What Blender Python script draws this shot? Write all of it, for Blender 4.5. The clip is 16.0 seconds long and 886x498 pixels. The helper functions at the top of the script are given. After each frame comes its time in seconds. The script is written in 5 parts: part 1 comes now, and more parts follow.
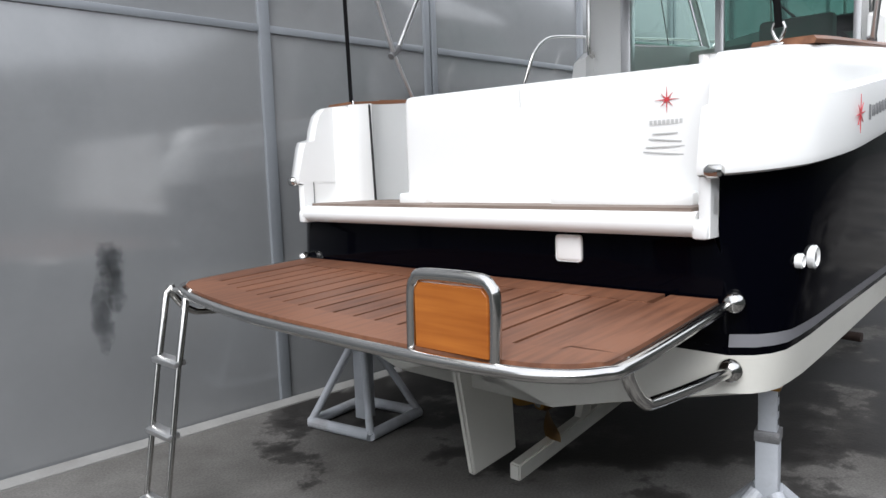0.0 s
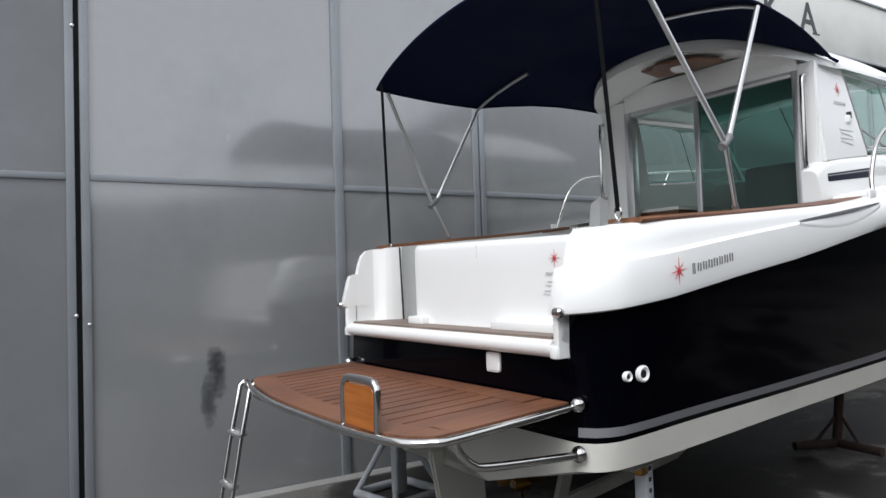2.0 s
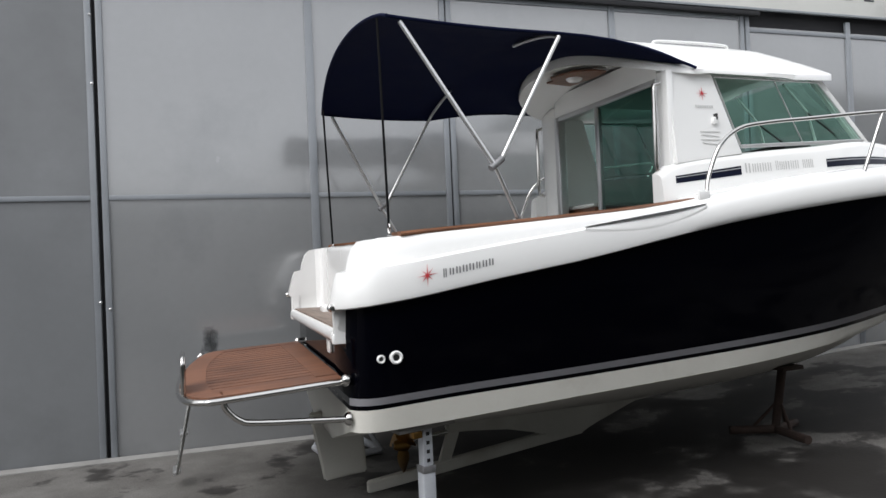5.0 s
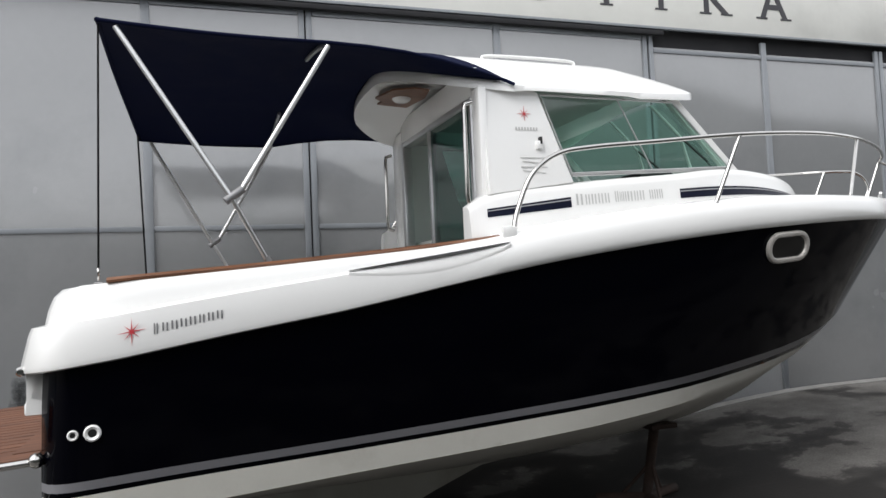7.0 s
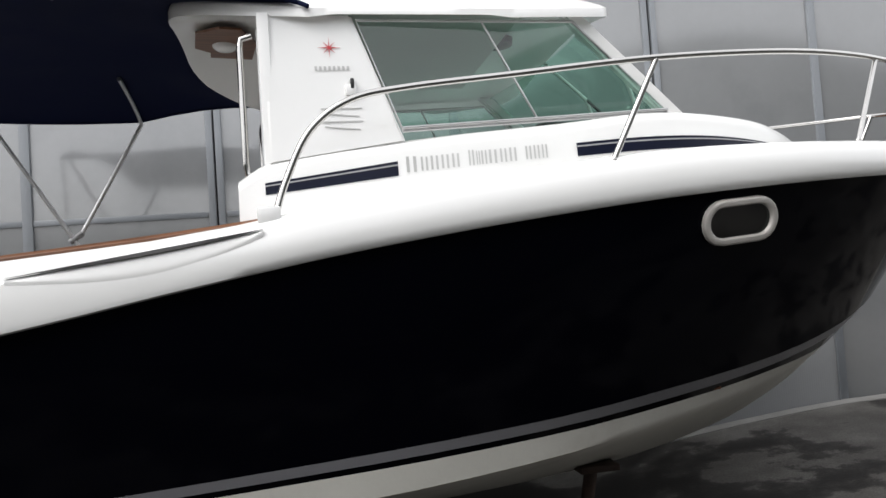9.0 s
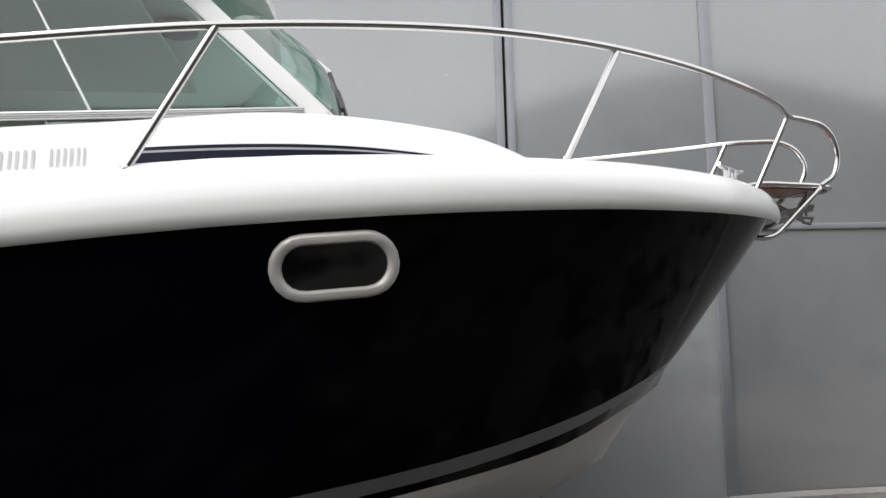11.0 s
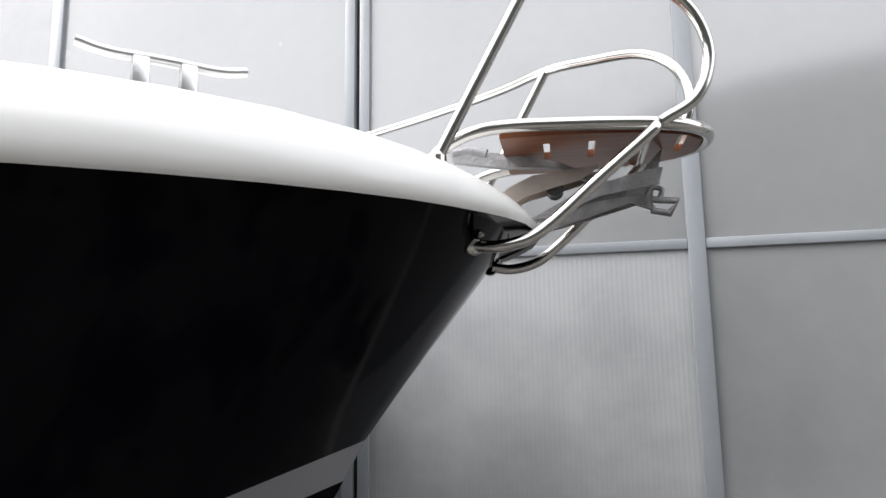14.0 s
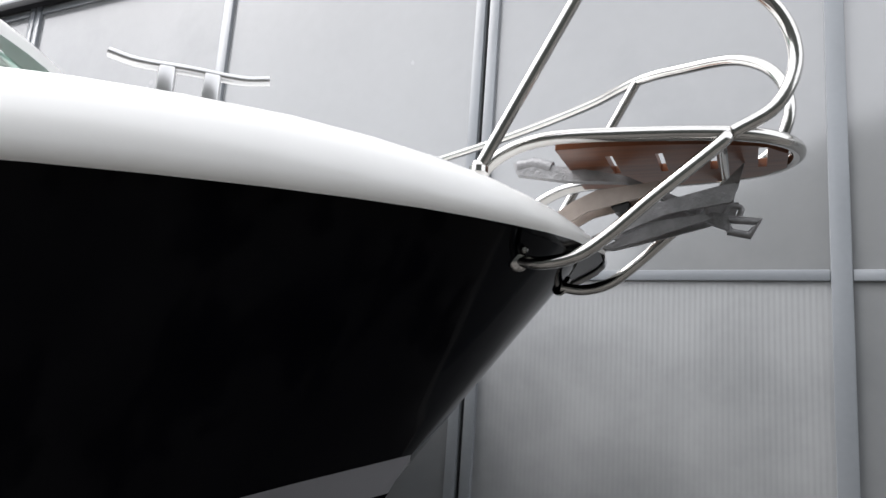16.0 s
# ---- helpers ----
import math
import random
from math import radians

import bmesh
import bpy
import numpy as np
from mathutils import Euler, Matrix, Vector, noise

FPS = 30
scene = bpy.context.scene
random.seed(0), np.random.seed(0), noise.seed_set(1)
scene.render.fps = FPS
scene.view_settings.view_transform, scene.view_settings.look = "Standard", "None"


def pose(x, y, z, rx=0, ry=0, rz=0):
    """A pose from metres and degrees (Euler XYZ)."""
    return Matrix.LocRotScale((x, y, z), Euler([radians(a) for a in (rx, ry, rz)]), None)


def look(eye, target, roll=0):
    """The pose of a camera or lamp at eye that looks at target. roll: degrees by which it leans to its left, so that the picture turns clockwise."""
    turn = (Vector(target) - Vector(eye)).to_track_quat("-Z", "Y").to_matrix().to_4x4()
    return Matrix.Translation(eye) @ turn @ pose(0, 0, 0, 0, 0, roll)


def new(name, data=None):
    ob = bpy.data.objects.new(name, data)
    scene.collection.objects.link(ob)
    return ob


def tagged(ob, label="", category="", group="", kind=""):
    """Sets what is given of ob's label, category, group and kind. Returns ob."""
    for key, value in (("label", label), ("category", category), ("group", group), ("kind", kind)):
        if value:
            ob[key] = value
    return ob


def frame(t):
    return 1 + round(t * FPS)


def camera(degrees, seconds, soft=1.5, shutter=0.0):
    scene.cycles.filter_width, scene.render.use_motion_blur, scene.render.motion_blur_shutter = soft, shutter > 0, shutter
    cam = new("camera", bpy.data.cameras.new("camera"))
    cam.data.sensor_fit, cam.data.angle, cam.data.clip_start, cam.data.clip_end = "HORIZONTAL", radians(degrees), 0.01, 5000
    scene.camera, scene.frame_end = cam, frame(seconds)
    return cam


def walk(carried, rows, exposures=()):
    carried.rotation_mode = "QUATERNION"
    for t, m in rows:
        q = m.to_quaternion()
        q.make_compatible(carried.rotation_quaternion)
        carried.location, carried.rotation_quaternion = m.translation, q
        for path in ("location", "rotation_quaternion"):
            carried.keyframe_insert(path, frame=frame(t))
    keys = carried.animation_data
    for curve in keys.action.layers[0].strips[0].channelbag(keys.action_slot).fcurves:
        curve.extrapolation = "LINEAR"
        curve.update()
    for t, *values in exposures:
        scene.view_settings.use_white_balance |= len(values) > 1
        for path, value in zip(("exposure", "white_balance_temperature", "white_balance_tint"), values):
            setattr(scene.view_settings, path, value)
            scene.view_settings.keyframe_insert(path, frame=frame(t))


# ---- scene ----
cam = camera(63.3, 16.0)
PATH = [
    (0, (-2.396, -3.8, 1.397), (-0.992, -2.393, 1.180), -2),
    (0.5, (-2.615, -4.15, 1.466), (-1.22, -2.725, 1.311), -0.3),
    (1, (-2.604, -4.454, 1.517), (-1.288, -2.948, 1.517), -2),
    (1.5, (-2.464, -4.779, 1.521), (-1.275, -3.172, 1.593), -2.1),
    (2, (-2.416, -5.19, 1.537), (-1.335, -3.509, 1.613), -1.9),
    (2.5, (-2.247, -5.535, 1.567), (-1.299, -3.782, 1.743), -2),
    (3, (-1.989, -5.859, 1.578), (-1.129, -4.06, 1.725), -2.9),
    (3.2, (-1.921, -6.006, 1.551), (-1.08, -4.196, 1.676), -2.2),
    (5.3, (-0.775, -6.829, 1.616), (-0.23, -4.905, 1.649), -1.1),
    (5.5, (-0.644, -6.835, 1.610), (-0.132, -4.903, 1.673), -0.1),
    (6, (-0.202, -6.865, 1.619), (0.37, -4.95, 1.674), 0.9),
    (6.5, (0.09, -6.701, 1.641), (0.698, -4.799, 1.751), -1.5),
    (7, (0.455, -6.535, 1.657), (1.068, -4.634, 1.764), -2.6),
    (7.5, (0.884, -6.388, 1.662), (1.297, -4.432, 1.708), -2.8),
    (8, (1.295, -6.117, 1.655), (1.693, -4.159, 1.727), -3.4),
    (8.2, (1.471, -6.036, 1.664), (1.863, -4.075, 1.728), -4.1),
    (10.5, (3.535, -5.152, 1.662), (3.695, -3.165, 1.825), -0.9),
    (11, (4.005, -4.988, 1.656), (4.197, -3.007, 1.848), -1.5),
    (11.5, (4.494, -4.839, 1.662), (4.525, -2.847, 1.835), -1.6),
    (12, (4.884, -4.526, 1.656), (4.835, -2.537, 1.866), -1.4),
    (12.5, (5.277, -4.237, 1.661), (5.152, -2.255, 1.896), -1.6),
    (13, (5.622, -3.911, 1.687), (5.35, -1.942, 1.904), -2.7),
    (13.5, (5.837, -3.534, 1.729), (5.577, -1.567, 1.978), -1.7),
    (14, (6.073, -3.196, 1.747), (5.655, -1.268, 2.077), -0.8),
    (14.5, (6.14, -2.935, 1.771), (5.616, -1.054, 2.201), 0.2),
    (15, (6.16, -2.805, 1.798), (5.619, -0.943, 2.285), 0.5),
    (15.5, (6.266, -2.848, 1.769), (5.507, -1.054, 2.221), 4.2),
    (16, (6.313, -3.066, 1.748), (5.445, -1.303, 2.119), 4.2),
]
walk(cam, [(t, look(eye, target, roll)) for t, eye, target, roll in PATH],
     [(0, .95, 6200, 10), (.5, .76, 6200, 10), (1, .66, 6200, 10), (2.5, .56, 6250, 10), (5.5, .62, 6400, 10), (8, .66, 6480, 10), (10.5, .82, 6550, 11), (11.2, .92, 6550, 11), (12.5, 1.48, 6550, 11), (13.5, 1.6, 6550, 11), (14.5, 1.38, 6500, 11), (16, 1.2, 6450, 11)])


# ---- world, sun, exposure ----
world = bpy.data.worlds.new("overcast_sky")
scene.world = world
world.use_nodes = True
wn, wl = world.node_tree.nodes, world.node_tree.links
wn.clear()
sky = wn.new("ShaderNodeTexSky")
sky.sky_type = "NISHITA"
sky.sun_disc = False
sky.sun_elevation, sky.sun_rotation = radians(48), radians(239)
sky.air_density, sky.dust_density = 1.0, 3.0
cloud = wn.new("ShaderNodeMix")
cloud.data_type = "RGBA"
cloud.inputs[0].default_value = 0.85
cloud.inputs[7].default_value = (7.75, 7.8, 7.95, 1)
bg = wn.new("ShaderNodeBackground")
bg.inputs[1].default_value = 0.12
wout = wn.new("ShaderNodeOutputWorld")
wl.new(sky.outputs[0], cloud.inputs[6])
wl.new(cloud.outputs[2], bg.inputs[0])
wl.new(bg.outputs[0], wout.inputs[0])

sun = new("sun", bpy.data.lights.new("sun", "SUN"))
sun.data.energy, sun.data.angle, sun.data.color = 1.5, radians(40), (1.0, 0.99, 0.98)
sun.matrix_world = look((-23, -14, 30), (0, -1, 1))


# ---- materials ----
def material(name, color, rough=0.5, metal=0.0, spec=0.5, coat=0.0, var=0.12, scale=3.0, fine=60.0, bump=0.0, dirt=None, dirt_at=0.62, ribs=False):
    """A surface with broad stains, fine grain, uneven gloss and relief."""
    m = bpy.data.materials.new(name)
    m.use_nodes = True
    n, l = m.node_tree.nodes, m.node_tree.links
    b = n["Principled BSDF"]
    b.inputs["Metallic"].default_value = metal
    b.inputs["Specular IOR Level"].default_value = spec
    b.inputs["Coat Weight"].default_value = coat
    b.inputs["Coat Roughness"].default_value, b.inputs["Coat IOR"].default_value = (0.11, 2.0) if coat > 0.7 else (0.05, 1.5)
    tc = n.new("ShaderNodeTexCoord")
    big, small = n.new("ShaderNodeTexNoise"), n.new("ShaderNodeTexNoise")
    big.inputs["Scale"].default_value, big.inputs["Detail"].default_value = scale, 5
    small.inputs["Scale"].default_value, small.inputs["Detail"].default_value = fine, 3
    for t in (big, small):
        l.new(tc.outputs["Object"], t.inputs["Vector"])
    mix = n.new("ShaderNodeMix")
    mix.data_type = "RGBA"
    mix.inputs[6].default_value = (*[c * (1 - var) for c in color], 1)
    mix.inputs[7].default_value = (*[min(1, c * (1 + var)) for c in color], 1)
    add = n.new("ShaderNodeMath")
    add.operation = "MULTIPLY_ADD"
    add.inputs[1].default_value = 0.35
    l.new(small.outputs[0], add.inputs[0])
    sc = n.new("ShaderNodeMath")
    sc.operation = "MULTIPLY_ADD"
    sc.inputs[1].default_value, sc.inputs[2].default_value = 1.6, -0.5
    l.new(big.outputs[0], sc.inputs[0])
    l.new(sc.outputs[0], add.inputs[2])
    l.new(add.outputs[0], mix.inputs[0])
    col = mix.outputs[2]
    if dirt:
        dn = n.new("ShaderNodeTexNoise")
        dn.inputs["Scale"].default_value, dn.inputs["Detail"].default_value = scale * 0.45, 7
        dn.inputs["Roughness"].default_value = 0.62
        l.new(tc.outputs["Object"], dn.inputs["Vector"])
        ramp = n.new("ShaderNodeValToRGB")
        ramp.color_ramp.elements[0].position, ramp.color_ramp.elements[1].position = dirt_at - 0.1, dirt_at + 0.08
        l.new(dn.outputs[0], ramp.inputs[0])
        mx = n.new("ShaderNodeMix")
        mx.data_type = "RGBA"
        mx.inputs[7].default_value = (*dirt, 1)
        l.new(ramp.outputs[0], mx.inputs[0])
        l.new(col, mx.inputs[6])
        col = mx.outputs[2]
    l.new(col, b.inputs["Base Color"])
    rr = n.new("ShaderNodeMapRange")
    rr.inputs[3].default_value, rr.inputs[4].default_value = rough * 0.8, min(1, rough * 1.25)
    l.new(big.outputs[0], rr.inputs[0])
    l.new(rr.outputs[0], b.inputs["Roughness"])
    if ribs:
        wv = n.new("ShaderNodeTexWave")
        wv.inputs["Scale"].default_value, wv.inputs["Distortion"].default_value = 15.0, 0.0
        l.new(tc.outputs["Object"], wv.inputs["Vector"])
        bp = n.new("ShaderNodeBump")
        bp.inputs["Strength"].default_value, bp.inputs["Distance"].default_value = 0.14, 0.004
        l.new(wv.outputs["Fac"], bp.inputs["Height"])
        l.new(bp.outputs[0], b.inputs["Normal"])
    if bump:
        bp = n.new("ShaderNodeBump")
        bp.inputs["Strength"].default_value, bp.inputs["Distance"].default_value = bump, 0.01
        l.new(small.outputs[0], bp.inputs["Height"])
        l.new(bp.outputs[0], b.inputs["Normal"])
    return m


def wood(name, dark, light, along=0, rough=0.45, stretch=14.0, scale=9.0, random_piece=0.0):
    """Wood with its grain running along one axis."""
    m = bpy.data.materials.new(name)
    m.use_nodes = True
    n, l = m.node_tree.nodes, m.node_tree.links
    b = n["Principled BSDF"]
    tc, mp = n.new("ShaderNodeTexCoord"), n.new("ShaderNodeMapping")
    s = [stretch, stretch, stretch]
    s[along] = 1.0
    mp.inputs["Scale"].default_value = s
    l.new(tc.outputs["Object"], mp.inputs["Vector"])
    g = n.new("ShaderNodeTexNoise")
    g.inputs["Scale"].default_value, g.inputs["Detail"].default_value = scale * 0.35, 8
    l.new(mp.outputs[0], g.inputs["Vector"])
    w = n.new("ShaderNodeTexNoise")
    w.inputs["Scale"].default_value, w.inputs["Detail"].default_value = 2.2, 5
    l.new(tc.outputs["Object"], w.inputs["Vector"])
    r = n.new("ShaderNodeValToRGB")
    r.color_ramp.elements[0].color, r.color_ramp.elements[1].color = (*dark, 1), (*light, 1)
    r.color_ramp.elements[0].position, r.color_ramp.elements[1].position = 0.3, 0.72
    a = n.new("ShaderNodeMath")
    a.operation = "MULTIPLY_ADD"
    a.inputs[1].default_value = 0.5
    l.new(w.outputs[0], a.inputs[0])
    h = n.new("ShaderNodeMath")
    h.operation = "MULTIPLY_ADD"
    h.inputs[1].default_value, h.inputs[2].default_value = 0.8, -0.15
    l.new(g.outputs[0], h.inputs[0])
    l.new(h.outputs[0], a.inputs[2])
    fac = a.outputs[0]
    if random_piece:
        oi = n.new("ShaderNodeObjectInfo")
        pr = n.new("ShaderNodeMath")
        pr.operation = "MULTIPLY_ADD"
        pr.inputs[1].default_value = random_piece
        l.new(oi.outputs["Random"], pr.inputs[0])
        l.new(fac, pr.inputs[2])
        fac = pr.outputs[0]
    l.new(fac, r.inputs[0])
    l.new(r.outputs[0], b.inputs["Base Color"])
    b.inputs["Roughness"].default_value = rough
    bp = n.new("ShaderNodeBump")
    bp.inputs["Strength"].default_value, bp.inputs["Distance"].default_value = 0.15, 0.004
    l.new(g.outputs[0], bp.inputs["Height"])
    l.new(bp.outputs[0], b.inputs["Normal"])
    return m


def pane(name, tint, gloss=0.06):
    """Thin tinted glass: it lets tinted light through and mirrors by Fresnel."""
    m = bpy.data.materials.new(name)
    m.use_nodes = True
    n, l = m.node_tree.nodes, m.node_tree.links
    n.remove(n["Principled BSDF"])
    out = n["Material Output"]
    t, g, x, f = n.new("ShaderNodeBsdfTransparent"), n.new("ShaderNodeBsdfGlossy"), n.new("ShaderNodeMixShader"), n.new("ShaderNodeLayerWeight")
    t.inputs[0].default_value = (*tint, 1)
    g.inputs["Roughness"].default_value = gloss
    f.inputs[0].default_value = 0.5
    p, q = n.new("ShaderNodeMath"), n.new("ShaderNodeMath")
    p.operation, q.operation = "POWER", "MULTIPLY_ADD"
    p.inputs[1].default_value, q.inputs[1].default_value, q.inputs[2].default_value = 5, 0.92, 0.08
    l.new(f.outputs["Facing"], p.inputs[0])
    l.new(p.outputs[0], q.inputs[0])
    l.new(q.outputs[0], x.inputs[0])
    l.new(t.outputs[0], x.inputs[1])
    l.new(g.outputs[0], x.inputs[2])
    l.new(x.outputs[0], out.inputs[0])
    return m


def ground_material():
    """Old concrete yard: grey, patched, with dark wet stains that shine and the boat's shade painted in."""
    m = bpy.data.materials.new("wet_shaded_concrete")
    m.use_nodes = True
    n, l = m.node_tree.nodes, m.node_tree.links
    b = n["Principled BSDF"]
    tc = n.new("ShaderNodeTexCoord")

    def nz(s, d, r=0.5):
        t = n.new("ShaderNodeTexNoise")
        t.inputs["Scale"].default_value, t.inputs["Detail"].default_value, t.inputs["Roughness"].default_value = s, d, r
        l.new(tc.outputs["Object"], t.inputs["Vector"])
        return t.outputs[0]

    def ramp(src, stops):
        r = n.new("ShaderNodeValToRGB")
        e = r.color_ramp.elements
        e[0].position, e[0].color = stops[0][0], (*stops[0][1], 1)
        e[1].position, e[1].color = stops[-1][0], (*stops[-1][1], 1)
        for p, c in stops[1:-1]:
            e.new(p).color = (*c, 1)
        l.new(src, r.inputs[0])
        return r.outputs[0]

    base = ramp(nz(1.6, 8, 0.6), [(0.34, (0.098, 0.093, 0.086)), (0.5, (0.132, 0.126, 0.118)), (0.66, (0.175, 0.168, 0.158))])
    grit = ramp(nz(90, 3), [(0.35, (0.75, 0.75, 0.75)), (0.65, (1.1, 1.1, 1.1))])
    mul = n.new("ShaderNodeMix")
    mul.data_type, mul.blend_type = "RGBA", "MULTIPLY"
    mul.inputs[0].default_value = 0.8
    l.new(base, mul.inputs[6])
    l.new(grit, mul.inputs[7])
    sep = n.new("ShaderNodeSeparateXYZ")
    l.new(tc.outputs["Object"], sep.inputs[0])
    # wet dark spreads forward along x, also painting in shade under the boat
    far = n.new("ShaderNodeMapRange")
    far.inputs[1].default_value, far.inputs[2].default_value, far.inputs[3].default_value, far.inputs[4].default_value = -0.9, 1.3, -0.06, 0.055
    l.new(sep.outputs[0], far.inputs[0])
    shift = n.new("ShaderNodeMath")
    l.new(nz(1.25, 7, 0.62), shift.inputs[0])
    dry = n.new("ShaderNodeMapRange")
    dry.inputs[1].default_value, dry.inputs[2].default_value, dry.inputs[3].default_value, dry.inputs[4].default_value = 4.2, 5.8, 0.0, -0.12
    l.new(sep.outputs[0], dry.inputs[0])
    both = n.new("ShaderNodeMath")
    l.new(far.outputs[0], both.inputs[0])
    l.new(dry.outputs[0], both.inputs[1])
    l.new(both.outputs[0], shift.inputs[1])
    wet = ramp(shift.outputs[0], [(0.47, (0, 0, 0)), (0.50, (0.7, 0.7, 0.7)), (0.56, (1, 1, 1))])
    dark = n.new("ShaderNodeMix")
    dark.data_type = "RGBA"
    dark.inputs[7].default_value = (0.013, 0.0115, 0.0105, 1)
    wf = n.new("ShaderNodeMath")
    wf.operation = "MULTIPLY"
    wf.inputs[1].default_value = 0.92
    l.new(wet, wf.inputs[0])
    l.new(wf.outputs[0], dark.inputs[0])
    l.new(mul.outputs[2], dark.inputs[6])
    l.new(dark.outputs[2], b.inputs["Base Color"])
    ro = n.new("ShaderNodeMapRange")
    ro.inputs[3].default_value, ro.inputs[4].default_value = 0.9, 0.55
    b.inputs["Specular IOR Level"].default_value = 0.25
    l.new(wet, ro.inputs[0])
    l.new(ro.outputs[0], b.inputs["Roughness"])
    bp = n.new("ShaderNodeBump")
    bp.inputs["Strength"].default_value, bp.inputs["Distance"].default_value = 0.12, 0.01
    l.new(nz(40, 6), bp.inputs["Height"])
    l.new(bp.outputs[0], b.inputs["Normal"])
    return m


def smear_material():
    """Dark scuffs that thin out raggedly towards their edge."""
    m = material("dark_wall_stain", (0.085, 0.09, 0.094), rough=0.5, var=0.3, scale=9)
    n, l = m.node_tree.nodes, m.node_tree.links
    tc = n.new("ShaderNodeTexCoord")
    mp = n.new("ShaderNodeMapping")
    mp.inputs["Location"].default_value, mp.inputs["Scale"].default_value = (-1, 0, -1), (2, 0, 2)
    l.new(tc.outputs["Generated"], mp.inputs["Vector"])
    ln = n.new("ShaderNodeVectorMath")
    ln.operation = "LENGTH"
    l.new(mp.outputs[0], ln.inputs[0])
    nz = n.new("ShaderNodeTexNoise")
    nz.inputs["Scale"].default_value, nz.inputs["Detail"].default_value = 14, 6
    l.new(tc.outputs["Object"], nz.inputs["Vector"])
    ad = n.new("ShaderNodeMath")
    ad.operation = "MULTIPLY_ADD"
    ad.inputs[1].default_value = 1.3
    l.new(nz.outputs[0], ad.inputs[0])
    l.new(ln.outputs["Value"], ad.inputs[2])
    rg = n.new("ShaderNodeMapRange")
    rg.inputs[1].default_value, rg.inputs[2].default_value, rg.inputs[3].default_value, rg.inputs[4].default_value = 0.6, 1.5, 0.55, 0.0
    l.new(ad.outputs[0], rg.inputs[0])
    l.new(rg.outputs[0], n["Principled BSDF"].inputs["Alpha"])
    return m


GROUND = ground_material()
WALL = material("grey_wall_paint", (0.226, 0.232, 0.236), rough=0.25, spec=0.4, coat=1.0, var=0.10, scale=0.8, fine=14, bump=0.03, dirt=(0.155, 0.163, 0.169), dirt_at=0.60)
WALL_DARK = material("darker_wall_paint", (0.165, 0.172, 0.178), rough=0.4, spec=0.4, coat=0.3, var=0.14, scale=0.9, fine=14, bump=0.04, dirt=(0.125, 0.13, 0.134), dirt_at=0.56)
WALL_RIB = material("ribbed_pale_sheet", (0.33, 0.338, 0.345), rough=0.35, spec=0.6, coat=0.5, var=0.10, scale=0.8, fine=14, dirt=(0.155, 0.163, 0.169), dirt_at=0.66, ribs=True)
RAIL_PAINT = material("grey_frame_paint", (0.215, 0.23, 0.247), rough=0.3, var=0.12, scale=2.5, bump=0.05)
SEAM = material("dark_seam", (0.012, 0.012, 0.014), rough=0.8)
STAIN = smear_material()
KERB = material("kerb_concrete", (0.24, 0.236, 0.225), rough=0.9, var=0.2, scale=4, bump=0.4, dirt=(0.2, 0.19, 0.18))
BOARD = material("sign_white", (0.66, 0.66, 0.62), rough=0.5, var=0.08, scale=0.9, fine=9, dirt=(0.5, 0.5, 0.47))
INK = material("sign_ink", (0.035, 0.035, 0.04), rough=0.5)
GEL = material("white_gelcoat", (0.84, 0.84, 0.825), rough=0.22, coat=0.4, var=0.02, scale=2)
CREAM = material("cream_antifouling", (0.60, 0.59, 0.54), rough=0.55, var=0.07, scale=3, bump=0.05, dirt=(0.47, 0.45, 0.40), dirt_at=0.66)
NAVY = material("navy_gelcoat", (0.0008, 0.0009, 0.0022), rough=0.07, spec=0.06, var=0.1, scale=1)
NAVY_TAPE = material("navy_tape", (0.006, 0.008, 0.021), rough=0.3, spec=0.2)
GREY_TAPE = material("grey_boot_stripe", (0.20, 0.20, 0.215), rough=0.35, var=0.05)
BLACK = material("black_plastic", (0.012, 0.012, 0.012), rough=0.4)
STEEL = material("polished_steel", (0.58, 0.57, 0.55), rough=0.14, metal=1.0, var=0.05, scale=8)
ALU = material("anodised_aluminium", (0.60, 0.60, 0.60), rough=0.32, metal=0.9, var=0.06, scale=6)
PORT_RIM = material("satin_porthole_rim", (0.50, 0.48, 0.45), rough=0.5, metal=0.4, var=0.08, scale=10)
GALV = material("galvanised_steel", (0.26, 0.26, 0.265), rough=0.55, metal=0.7, var=0.3, scale=25, fine=120, bump=0.25)
# brown tint paints the wooden board's reflection into the steel
CHEEK = material("steel_with_board_reflection", (0.42, 0.36, 0.32), rough=0.35, metal=0.9, var=0.2, scale=20)
CANVAS = material("navy_canvas", (0.0045, 0.007, 0.026), rough=0.9, spec=0.08, var=0.12, scale=5, fine=400, bump=0.2)
STRAP = material("black_webbing", (0.004, 0.004, 0.0045), rough=0.9, spec=0.1, fine=300, bump=0.2)
TEAK = wood("weathered_teak", (0.066, 0.025, 0.013), (0.195, 0.082, 0.043), along=0, rough=0.5, random_piece=0.18)
TEAK_GREY = wood("grey_teak_pad", (0.13, 0.095, 0.075), (0.27, 0.21, 0.17), along=1, rough=0.6)
TEAK_DARK = wood("oiled_teak_trim", (0.10, 0.04, 0.018), (0.22, 0.095, 0.045), along=0, rough=0.4)
VARNISH = wood("varnished_iroko", (0.26, 0.070, 0.010), (0.42, 0.138, 0.022), along=1, rough=0.25)
VARNISH_DARK = wood("varnished_bow_board", (0.085, 0.024, 0.008), (0.20, 0.066, 0.02), along=0, rough=0.3)
SLOT = material("plank_gap", (0.03, 0.018, 0.012), rough=0.9)
